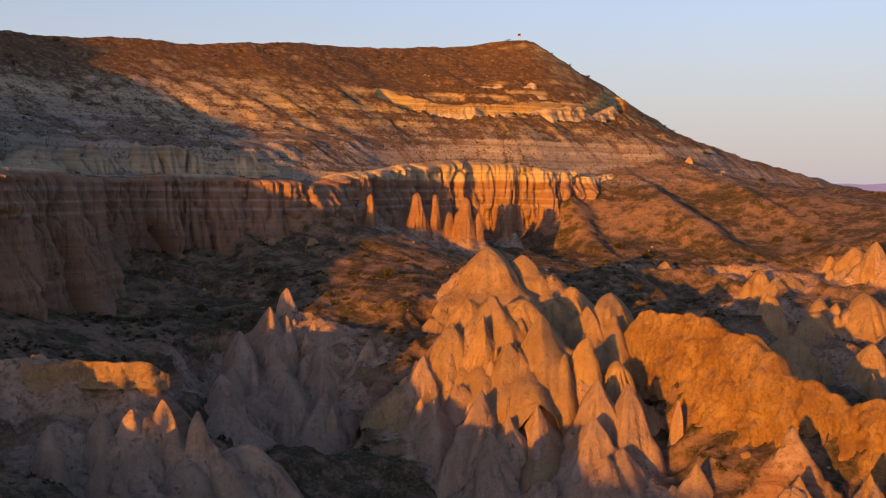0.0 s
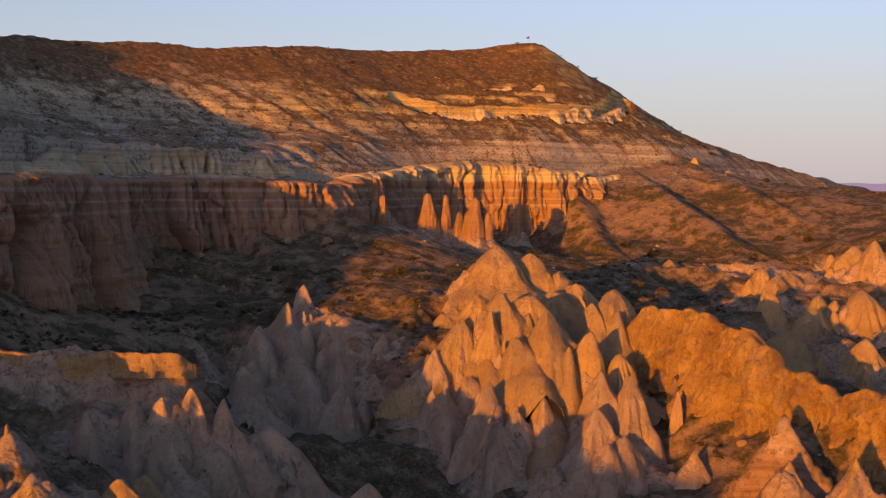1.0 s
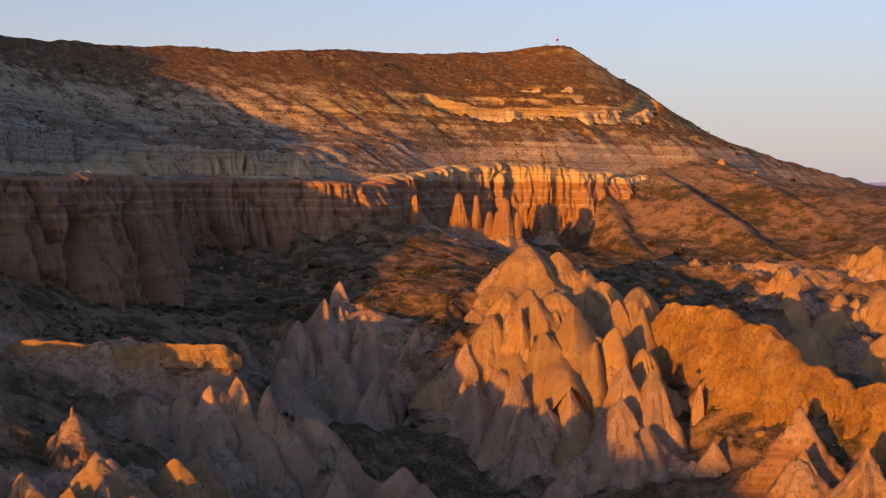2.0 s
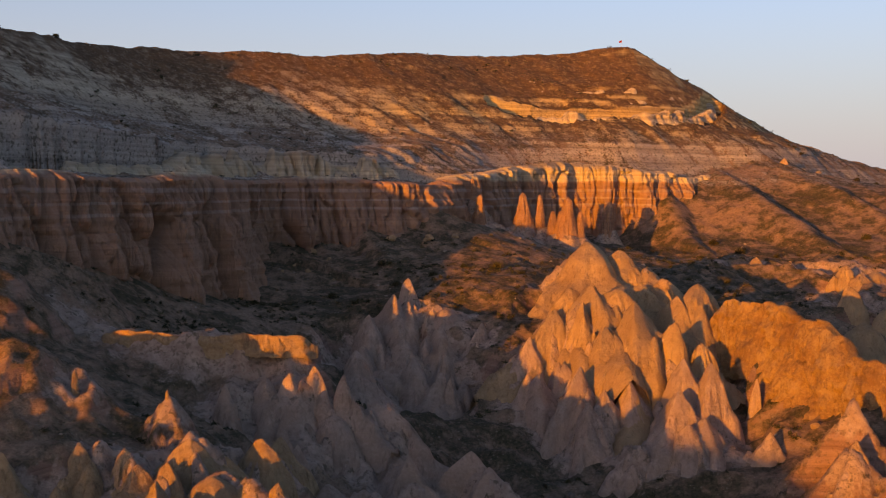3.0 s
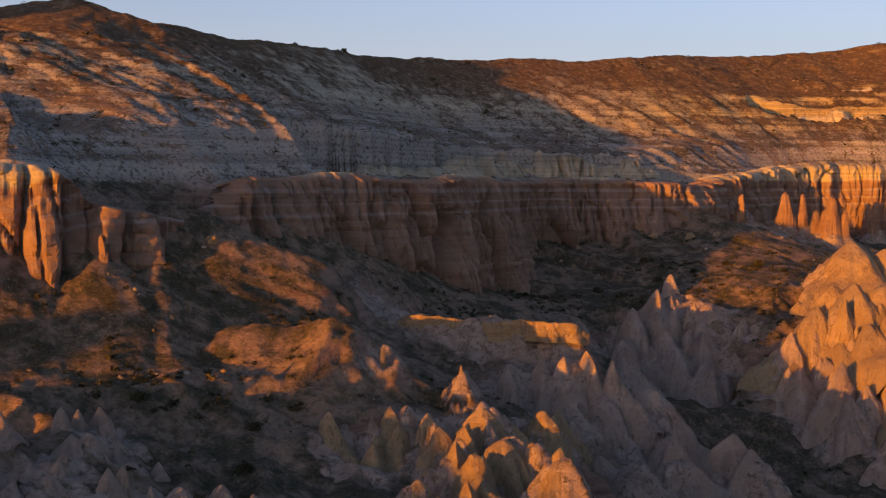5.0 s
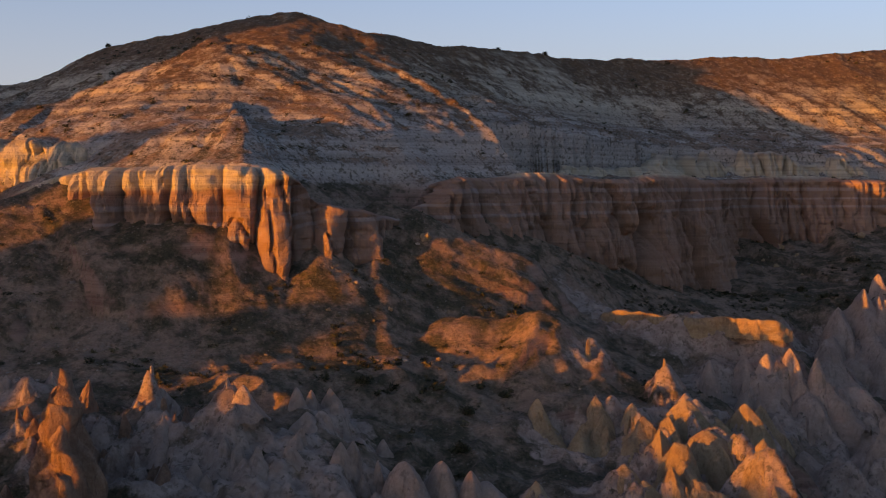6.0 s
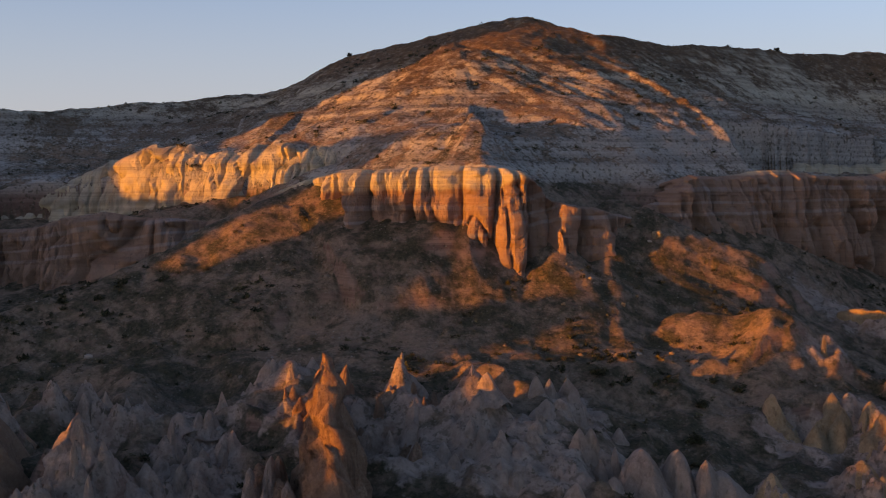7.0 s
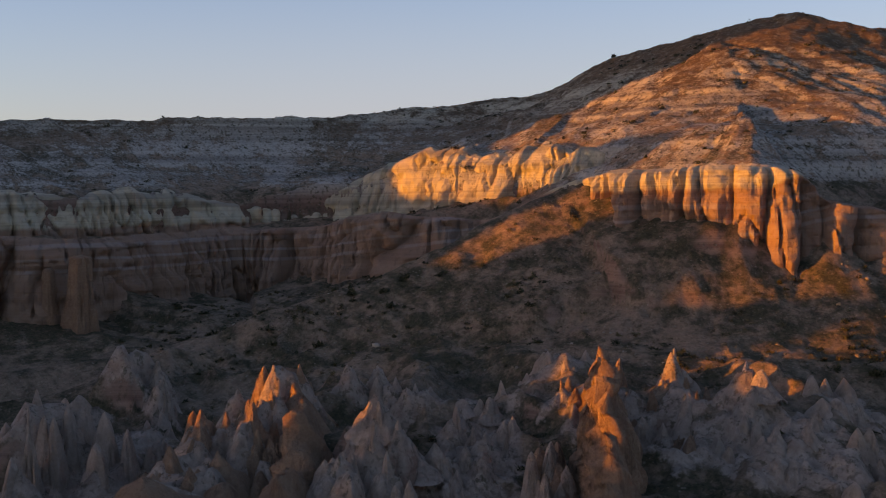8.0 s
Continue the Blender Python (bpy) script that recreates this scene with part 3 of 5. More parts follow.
def strata(n, pos, wobble=1.2, scale=0.22):
    """Beds of rock: a noise that runs level and changes with height."""
    warp = n.noise(n.scaled(pos, 0.03, 0.03, 0.03), 1.0, 3.0)
    x = n.add("ShaderNodeSeparateXYZ", Vector=pos)
    z = n.maths("ADD", x.outputs["Z"], n.maths("MULTIPLY", warp, wobble * 2))
    vec = n.add("ShaderNodeCombineXYZ", X=n.maths("MULTIPLY", x.outputs["X"], 0.004), Y=n.maths("MULTIPLY", x.outputs["Y"], 0.004), Z=z).outputs["Vector"]
    return n.noise(vec, scale, 5.0, 0.7), z


def tuff(name, pale, deep, bed=0.35):
    """Soft volcanic rock, with beds, rain streaks and small pits."""
    m, nt, bsdf = material(name)
    n = Nodes(nt)
    pos = n.place()
    beds, z = strata(n, pos)
    blotch = n.noise(pos, 0.11, 5.0, 0.6)
    grain = n.noise(pos, 1.6, 6.0, 0.7)
    streak = n.noise(n.scaled(pos, 0.9, 0.9, 0.07), 1.0, 4.0, 0.6)
    tone = n.maths("ADD", n.maths("MULTIPLY", beds, bed), n.maths("MULTIPLY", blotch, 0.9 - bed))
    tone = n.maths("ADD", tone, n.maths("MULTIPLY", n.maths("SUBTRACT", grain, 0.5), 0.55))
    col = n.mix(n.span(tone, 0.30, 0.62), deep, pale)
    col = n.mix(n.span(streak, 0.53, 0.68, 0.0, 0.52), col, tuple(c * 0.5 for c in deep))
    info = n.add("ShaderNodeObjectInfo")
    col = n.mix(n.span(info.outputs["Random"], 0.0, 1.0, 0.0, 0.30), col, tuple(c * 0.72 for c in pale))
    n.put(bsdf.inputs["Base Color"], col)
    nrm = n.bump(n.noise(n.scaled(pos, 1, 1, 0.4), 0.7, 8.0, 0.7), 1.0, 1.5)
    nrm = n.bump(beds, 0.6, 0.8, nrm)
    nrm = n.bump(grain, 0.9, 0.6, nrm)
    n.put(bsdf.inputs["Normal"], nrm)
    return m


def wall_rock():
    """The cliff: red beds with thin white lines, white beds over them."""
    m, nt, bsdf = material("cliff_rock")
    n = Nodes(nt)
    pos = n.place()
    beds, z = strata(n, pos, 0.8, 0.3)
    x = n.add("ShaderNodeSeparateXYZ", Vector=pos)
    # the beds lie lower in the west
    dip = n.maths("ADD", n.span(x.outputs["X"], -320.0, -215.0, 9.0, 0.0), n.span(x.outputs["X"], -165.0, -150.0, 4.0, 0.0))
    level = n.maths("ADD", z, dip)
    blotch = n.noise(pos, 0.09, 6.0, 0.65)
    streak = n.noise(n.scaled(pos, 0.55, 0.55, 0.035), 1.0, 5.0, 0.65)
    red = n.mix(n.span(beds, 0.30, 0.70), (0.30, 0.17, 0.11), (0.40, 0.245, 0.165))
    red = n.mix(n.span(blotch, 0.35, 0.7, 0.0, 0.5), red, (0.30, 0.19, 0.13))
    white = n.mix(n.span(beds, 0.35, 0.62), (0.33, 0.265, 0.185), (0.58, 0.485, 0.335))
    low = n.maths("ADD", level, n.maths("MULTIPLY", n.maths("SUBTRACT", blotch, 0.5), 3.0))
    col = n.mix(n.span(low, 85.0, 86.6), red, white)
    for at, half in ((80.3, 0.55), (73.4, 0.35), (76.6, 0.18)):
        off = n.maths("ABSOLUTE", n.maths("SUBTRACT", level, at + 1.0))
        col = n.mix(n.maths("MULTIPLY", n.span(off, half * 0.6, half + 0.4, 0.55, 0.0), n.span(blotch, 0.3, 0.6, 0.25, 1.0)), col, (0.45, 0.37, 0.32))
    col = n.mix(n.span(streak, 0.54, 0.72, 0.0, 0.5), col, (0.10, 0.07, 0.06))
    n.put(bsdf.inputs["Base Color"], col)
    nrm = n.bump(n.noise(n.scaled(pos, 1, 1, 0.25), 0.5, 8.0, 0.7), 1.0, 1.6)
    nrm = n.bump(beds, 0.9, 1.1, nrm)
    nrm = n.bump(n.noise(n.scaled(pos, 1, 1, 0.5), 2.2, 4.0, 0.7), 0.8, 0.4, nrm)
    n.put(bsdf.inputs["Normal"], nrm)
    return m


def ground_stuff():
    """Dry grass and scrub on the flats, level beds of pale tuff cut by runnels on the slopes, soil and rubble below."""
    m, nt, bsdf = material("ground_soil")
    n = Nodes(nt)
    pos = n.place()
    geo = n.add("ShaderNodeNewGeometry")
    nz = n.add("ShaderNodeSeparateXYZ", Vector=geo.outputs["Normal"]).outputs["Z"]
    beds, z = strata(n, pos, 1.0, 0.42)
    thick, _ = strata(n, pos, 2.5, 0.12)
    big = n.noise(pos, 0.025, 6.0, 0.6)
    mid = n.noise(pos, 0.16, 6.0, 0.65)
    fine = n.noise(pos, 1.1, 6.0, 0.8)
    tuft = n.noise(pos, 0.55, 4.0, 0.7)
    run = n.add("ShaderNodeAttribute")
    run.attribute_name = "lie"
    runnel = n.noise(n.scaled(run.outputs["Vector"], 0.16, 0.020, 1.0), 1.0, 5.0, 0.65)
    grass = n.mix(n.span(mid, 0.35, 0.65), (0.110, 0.063, 0.031), (0.175, 0.100, 0.049))
    scrub = n.mix(n.span(fine, 0.35, 0.65), (0.044, 0.039, 0.020), (0.100, 0.082, 0.044))
    soil = n.mix(n.span(fine, 0.3, 0.7), (0.20, 0.122, 0.075), (0.40, 0.265, 0.175))
    rock = n.mix(n.span(n.maths("ADD", n.maths("MULTIPLY", beds, 0.6), n.maths("MULTIPLY", fine, 0.4)), 0.36, 0.62), (0.21, 0.175, 0.14), (0.50, 0.435, 0.35))
    red = n.mix(n.span(beds, 0.36, 0.62), (0.20, 0.11, 0.075), (0.34, 0.21, 0.15))
    rock = n.mix(n.span(z, 80.0, 86.0), red, rock)
    ochre = n.mix(n.span(beds, 0.36, 0.62), (0.34, 0.23, 0.10), (0.64, 0.48, 0.22))
    rock = n.mix(n.maths("MULTIPLY", n.span(z, 100.0, 122.0), n.span(n.add("ShaderNodeSeparateXYZ", Vector=pos).outputs["X"], -130.0, -60.0, 0.35, 1.0)), rock, ochre)
    low = n.mix(n.span(n.maths("ADD", mid, n.maths("MULTIPLY", big, 0.6)), 0.66, 0.90), soil, scrub)
    cover = n.mix(n.span(z, 92.0, 122.0), low, grass)
    cover = n.mix(n.maths("MULTIPLY", n.span(tuft, 0.52, 0.66, 0.0, 0.5), n.span(z, 136.0, 116.0, 0.25, 1.0)), cover, scrub)
    # bare rock: steep ground, hard beds, and runnels down the slope
    steep = n.mix(n.span(z, 62.0, 84.0), n.span(nz, 0.70, 0.48), n.span(nz, 0.90, 0.60, 0.0, 0.9))
    belt = n.maths("MULTIPLY", n.span(z, 82.0, 87.0), n.span(z, 142.0, 120.0))
    show = n.maths("ADD", n.maths("MULTIPLY", n.maths("SUBTRACT", beds, 0.5), n.span(n.noise(pos, 0.045, 4.0), 0.42, 0.62, 0.0, 0.8)), n.maths("MULTIPLY", n.maths("SUBTRACT", runnel, 0.5), 2.2))
    show = n.maths("ADD", show, n.maths("MULTIPLY", n.maths("SUBTRACT", thick, 0.5), 0.6))
    show = n.maths("ADD", show, n.maths("MULTIPLY", n.maths("SUBTRACT", n.maths("ADD", fine, mid), 1.0), 2.2))
    show = n.maths("ADD", n.maths("MULTIPLY", belt, n.maths("ADD", show, n.span(n.add("ShaderNodeSeparateXYZ", Vector=pos).outputs["X"], -90.0, -20.0, 0.36, 0.20))), n.maths("MULTIPLY", steep, 0.8))
    show = n.maths("ADD", show, n.maths("MULTIPLY", n.maths("SUBTRACT", big, 0.5), 0.9))
    col = n.mix(n.span(show, 0.18, 0.70), cover, rock)
    streak = n.maths("MULTIPLY", n.span(runnel, 0.54, 0.68), n.span(z, 84.0, 60.0, 0.0, 0.55))
    col = n.mix(n.maths("MULTIPLY", streak, n.span(fine, 0.35, 0.6)), col, (0.27, 0.20, 0.15))
    flank = n.mix(n.span(n.noise(pos, 0.35, 6.0, 0.7), 0.3, 0.7), (0.30, 0.205, 0.15), (0.48, 0.35, 0.265))
    flank = n.mix(n.span(tuft, 0.56, 0.66, 0.0, 0.75), flank, scrub)
    foot = n.add("ShaderNodeAttribute")
    foot.attribute_name = "bare"
    near = n.maths("ADD", foot.outputs["Fac"], n.maths("MULTIPLY", n.maths("SUBTRACT", mid, 0.5), 1.8))
    col = n.mix(n.span(near, 0.50, 0.75), col, flank)
    lumps = n.noise(pos, 0.38, 3.0, 0.7)
    speck = n.maths("ADD", n.maths("MULTIPLY", n.noise(pos, 0.9, 2.0, 0.5), 0.6), n.maths("MULTIPLY", lumps, 0.4))
    col = n.mix(n.maths("MULTIPLY", n.span(speck, 0.53, 0.61, 0.0, 0.7), n.maths("MULTIPLY", n.span(z, 136.0, 116.0, 0.3, 1.0), n.span(z, 70.0, 86.0, 0.6, 1.0))), col, scrub)
    col = n.mix(n.span(lumps, 0.50, 0.36, 0.0, 0.32), col, rock)
    rubble = n.add("ShaderNodeTexVoronoi", Vector=pos, Scale=0.9)
    rubble.feature = "F1"
    stones = n.span(rubble.outputs["Distance"], 0.16, 0.30, 1.0, 0.0)
    stones = n.maths("MULTIPLY", stones, n.span(tuft, 0.46, 0.62))
    col = n.mix(n.maths("MULTIPLY", stones, 0.45), col, (0.36, 0.30, 0.23))
    n.put(bsdf.inputs["Base Color"], col)
    nrm = n.bump(mid, 0.6, 2.0)
    nrm = n.bump(beds, 0.5, 1.0, nrm)
    nrm = n.bump(fine, 0.9, 0.7, nrm)
    nrm = n.bump(stones, 0.6, 0.4, nrm)
    n.put(bsdf.inputs["Normal"], nrm)
    return m


GROUND = ground_stuff()
CLIFF = wall_rock()
TUFF_PINK = tuff("pink_tuff", (0.55, 0.40, 0.305), (0.40, 0.275, 0.20))
TUFF_PALE = tuff("pale_tuff", (0.52, 0.36, 0.205), (0.35, 0.225, 0.125))
TUFF_RED = tuff("red_tuff", (0.44, 0.265, 0.165), (0.29, 0.16, 0.10), 0.5)


# ---- the ground: one sheet to the horizon ----
def grid_mesh(name, X, Y, Z, mat, closed=False):
    """A mesh over rows and columns of points."""
    rows, cols = X.shape
    mesh = bpy.data.meshes.new(name)
    mesh.vertices.add(rows * cols)
    mesh.vertices.foreach_set("co", np.stack([X, Y, Z], -1).astype(np.float32).ravel())
    i = np.arange(rows * cols).reshape(rows, cols)
    nxt = np.roll(i, -1, 1) if closed else i[:, 1:]
    cur = i if closed else i[:, :-1]
    quads = np.stack([cur[:-1], nxt[:-1], nxt[1:], cur[1:]], -1).reshape(-1, 4)
    mesh.loops.add(quads.size)
    mesh.loops.foreach_set("vertex_index", quads.ravel().astype(np.int32))
    mesh.polygons.add(len(quads))
    mesh.polygons.foreach_set("loop_start", (4 * np.arange(len(quads))).astype(np.int32))
    mesh.update(calc_edges=True)
    mesh.validate()
    mesh.polygons.foreach_set("use_smooth", np.ones(len(mesh.polygons), bool))
    mesh.materials.append(mat)
    return mesh


MID = (0.0, -45.0)
fine_turn = np.radians(np.arange(-26.0, 78.0, 0.16))
rest_turn = np.radians(np.arange(78.0, 334.0, 2.0))
turns = np.concatenate([fine_turn, rest_turn])
reach = np.concatenate([np.geomspace(0.02, 90, 16)[:-1], np.arange(90, 560, 0.95), np.arange(560, 900, 1.7),
                        np.geomspace(900, 4700, 26)])
R_, A_ = np.meshgrid(reach, turns, indexing="ij")
GX, GY = MID[0] - R_ * np.sin(A_), MID[1] + R_ * np.cos(A_)
GZ, GS, GW, GB = land(GX, GY)
ground = new("ground", grid_mesh("ground", GX[:, ::-1], GY[:, ::-1], GZ[:, ::-1], GROUND, closed=True))
spread_ = ground.data.attributes.new("bare", "FLOAT", "POINT")
spread_.data.foreach_set("value", GB[:, ::-1].astype(np.float32).ravel())
lie_ = ground.data.attributes.new("lie", "FLOAT_VECTOR", "POINT")
lie_.data.foreach_set("vector", np.stack([GW, GS, 0 * GW], -1)[:, ::-1].astype(np.float32).ravel())
tagged(ground, "dry grassy hillsides, scree and scrub-covered valley floor of pale tuff", "ground", kind="structure")


def height(x, y):
    return float(land(np.array([float(x)]), np.array([float(y)]))[0][0])


# ---- the cliffs ----
def wall_mesh(name, start, end, step=0.6, rows=44, course=None, flute=1.0, pitch=13.5, broken=0.0, setback=0.0, seed=0, flare=5.0):
    line = rounded(WALL_FOOT if course is None else course, 8)
    gaps = np.hypot(*np.diff(line[:, :2], axis=0).T)
    run = np.concatenate([[0], np.cumsum(gaps)])
    s = np.arange(max(start, 0.0), min(end, run[-1]), step)
    px, py, foot, brow = (np.interp(s, run, line[:, k]) for k in range(4))
    if broken:
        gap = ease(-0.35, 0.25, fbm2(s / 17, s * 0, 3, 140 + seed))
        brow = foot + (brow - foot) * (1 - broken * (1 - gap)) + 1.2 * noise2(s / 3.4, s * 0, 141 + seed)
    tx, ty = np.gradient(px), np.gradient(py)
    size = np.hypot(tx, ty)
    ox, oy = ty / size, -tx / size                      # out of the rock, downhill
    k = np.ones(15) / 15
    ox, oy = (np.convolve(np.pad(v, 7, mode="edge"), k, "valid") for v in (ox, oy))
    if course is None:
        flute = np.interp(s, *np.array(FLUTES).T)[None]
    h = np.linspace(0, 1, rows)[:, None]
    tall = np.clip(brow - foot, 0.5, None)[None]
    cap = 2.0 * ease(-0.3, 0.4, noise2(s / 34, s * 0, 41))[None] * ease(6, 14, tall)
    lowest = foot[None] - 13
    z = lowest + h * (tall + 13 + cap)
    S = np.broadcast_to(s[None], z.shape)
    # buttresses with narrow clefts between them
    warp = S / pitch + 1.3 * noise2(S / 30, z / 60, 51) + 0.30 * noise2(S / 9, z / 14, 52)
    f = warp - np.floor(warp)
    bay = 1 - np.abs(2 * f - 1) ** 5
    kind = lattice(np.floor(warp).astype(np.int64), 0 * np.floor(warp).astype(np.int64), 0 * np.floor(warp).astype(np.int64), 7)
    f2 = (S / 3.7 + 0.6 * noise2(S / 8, z / 30, 54)) % 1
    rib = 1 - np.abs(2 * f2 - 1) ** 3
    rel = np.clip((z - foot[None]) / tall, -0.3, 1.4)
    out = 1.0 + 4.6 * flute * bay * (0.15 + 1.3 * kind) + 1.7 * rib * ease(-0.4, 0.4, noise2(S / 15, z / 50, 58)) + flare * flute * np.clip(1 - rel, 0, 1.05) ** 1.4 * (0.3 + bay * kind)
    out = out + 1.2 * noise3(S / 5, z / 5, 0 * S, 55) + 0.6 * noise3(S / 1.9, z / 1.9, 0 * S, 56) + 0.9 * np.abs(noise2(S / 2.4, z / 7, 68)) - 2.4 * (1 - np.abs(noise2(S / 4.2 + 0.03 * z, z / 16, 66))) ** 10 - 0.5 * (1 - np.abs(noise2(S / 9, z / 2.6, 67))) ** 6
    out = out + 0.35 * noise2(z / 1.6, S / 60, 57) + (1 - flute) * (1.6 * noise2(z / 3.2, S / 45, 59) + 1.8 * noise2(S / 9, z / 6, 60) - 6 * np.clip(rel, 0, 1.2))
    out = out - 1.5 * ease(0.97, 1.05, rel) - 2.0 * ease(0.95, 1.0, h) ** 2
    scale = ease(1, 9, tall)
    out = out * (0.25 + 0.75 * scale)
    X, Y = px[None] + ox[None] * (out - setback), py[None] + oy[None] * (out - setback)
    top = np.vstack([X[-1] - ox * 6, Y[-1] - oy * 6])
    X, Y, z = np.vstack([X, top[:1]]), np.vstack([Y, top[1:]]), np.vstack([z, z[-1:] - 1.5])
    mesh = grid_mesh(name, X, Y, z, CLIFF)
    mesh.polygons.foreach_set("use_smooth", np.zeros(len(mesh.polygons), bool))
    return mesh


line_ = rounded(WALL_FOOT, 8)
run_ = np.concatenate([[0], np.cumsum(np.hypot(*np.diff(line_[:, :2], axis=0).T))])


def way_at(x, y):
    return float(run_[np.argmin((line_[:, 0] - x) ** 2 + (line_[:, 1] - y) ** 2)])


FLUTES = [(0, 0.8), (way_at(-252, 128), 0.8), (way_at(-226, 137), 0.9), (way_at(-160, 150), 1.0), (way_at(-141, 225), 1.0), (way_at(-46, 438), 0.95), (way_at(-12, 520), 0.75), (3000, 0.75)]
WALLS = [("cliff_west", (-340, -110), (-245, 130), "shaded red and white cliff wall with stout buttresses"),
         ("cliff_nose", (-245, 130), (-147, 205), "sunlit fluted cliff of red tuff under white beds"),
         ("cliff_long", (-147, 205), (-45, 440), "long shaded red tuff cliff with white lines"),
         ("cliff_bowl", (-45, 440), (84, 590), "red tuff cliff of a hollow in the hillside")]
for (name, a, b, label), pitch, flare in zip(WALLS, (14.0, 6.5, 17.0, 9.0), (5.0, 1.5, 7.0, 4.0)):
    tagged(new(name, wall_mesh(name, way_at(*a), way_at(*b) + 1.2, rows=60, step=0.55, pitch=pitch, flare=flare)), label, "cliff", kind="structure")


tagged(new("cliff_pale", wall_mesh("cliff_pale", 1.0, 640.0, course=PALE_FOOT, flute=0.4, pitch=13.0, broken=0.06)), "banded white and yellow tuff wall above a ledge", "cliff", kind="structure")
for k, (lift, tall, back) in enumerate(((-2, 7, 0), (8, 6, 13), (15, 5, 24))):
    course = [(x, y, foot + lift * (brow - foot) / 22, foot + (lift + tall) * (brow - foot) / 22) for x, y, foot, brow in HIGH_FOOT]
    tagged(new("cliff_high", wall_mesh("cliff_high", 1.0, 205.0, rows=30, course=course, flute=0.7, pitch=9.0, broken=0.55, setback=back - 3.5, seed=9 * k)),
           "sunlit broken bed of yellow tuff under the summit", "cliff", kind="structure")
tagged(new("cliff_white", wall_mesh("cliff_white", 1.0, 255.0, course=WHITE_FOOT, flute=0.75, pitch=10.0, broken=0.45, setback=-2.5, seed=5)), "shaded white beds above the long red cliff", "cliff", kind="structure")

# unseen hills added out west, shaped to keep low sun off the valley floor
SHADE_SKYLINE = [(-300, 45), (40, 47), (55, 50), (84, 54), (89, 56), (96, 54), (108, 55), (115, 57), (122, 58), (130, 59), (136, 63), (146, 64), (147, 73.5), (150.5, 73.5), (151.5, 56), (157, 55),
                (165, 55), (172, 56), (180, 68), (182, 76), (184, 79.5), (191, 80), (196, 76), (201, 76), (204, 84), (207, 88), (209, 91),
                (213, 94), (217, 97), (221, 101), (231, 102), (234, 101), (236, 92), (238, 80), (247, 82), (250, 90), (254, 119), (260, 121), (278, 121), (283, 112), (288, 98), (336, 99.5), (343, 104), (347, 150), (352, 175),
                (360, 187), (376, 190), (470, 192), (500, 130), (700, 120)]
us, vs = np.arange(-300, 700, 2.0), np.linspace(-1, 1, 25)
wu, wv = np.meshgrid(us, vs, indexing="ij")
# crest heights are chosen by where shadow edges should fall on the slopes
crest = np.interp(us, *np.array(SHADE_SKYLINE, float).T) + 0.7 * noise2(us / 6, us * 0, 71)
wz = (crest[:, None] - 45) * (1 - np.abs(wv) ** 1.3) + 45 + 2.5 * fbm2(wu / 30, wv * 5, 3, 73) * np.abs(wv) - 25 * np.abs(wv)
across = 330 + 80 * wv
hx, hy = SUN_DIR.x * across + SUN_DIR.y * wu, SUN_DIR.y * across - SUN_DIR.x * wu
west = new("shade_hill_west", grid_mesh("shade_hill_west", hx, hy, wz, GROUND))
tagged(west, "unseen tuff hills added on the sunset side to shade the valley", "hill", kind="structure")


# ---- rock forms ----
def part(name, mesh, parent=None, label=""):
    ob = new(name, mesh)
    if parent is not None:
        ob.parent = parent
    if label:
        ob["label"] = label
    return ob


def joined(name, verts, faces, mat):
    mesh = bpy.data.meshes.new(name)
    mesh.vertices.add(len(verts))
    mesh.vertices.foreach_set("co", verts.astype(np.float32).ravel())
    mesh.loops.add(faces.size)
    mesh.loops.foreach_set("vertex_index", faces.ravel().astype(np.int32))
    mesh.polygons.add(len(faces))
    mesh.polygons.foreach_set("loop_start", (3 * np.arange(len(faces))).astype(np.int32))
    mesh.update(calc_edges=True)
    mesh.materials.append(mat)
    return mesh


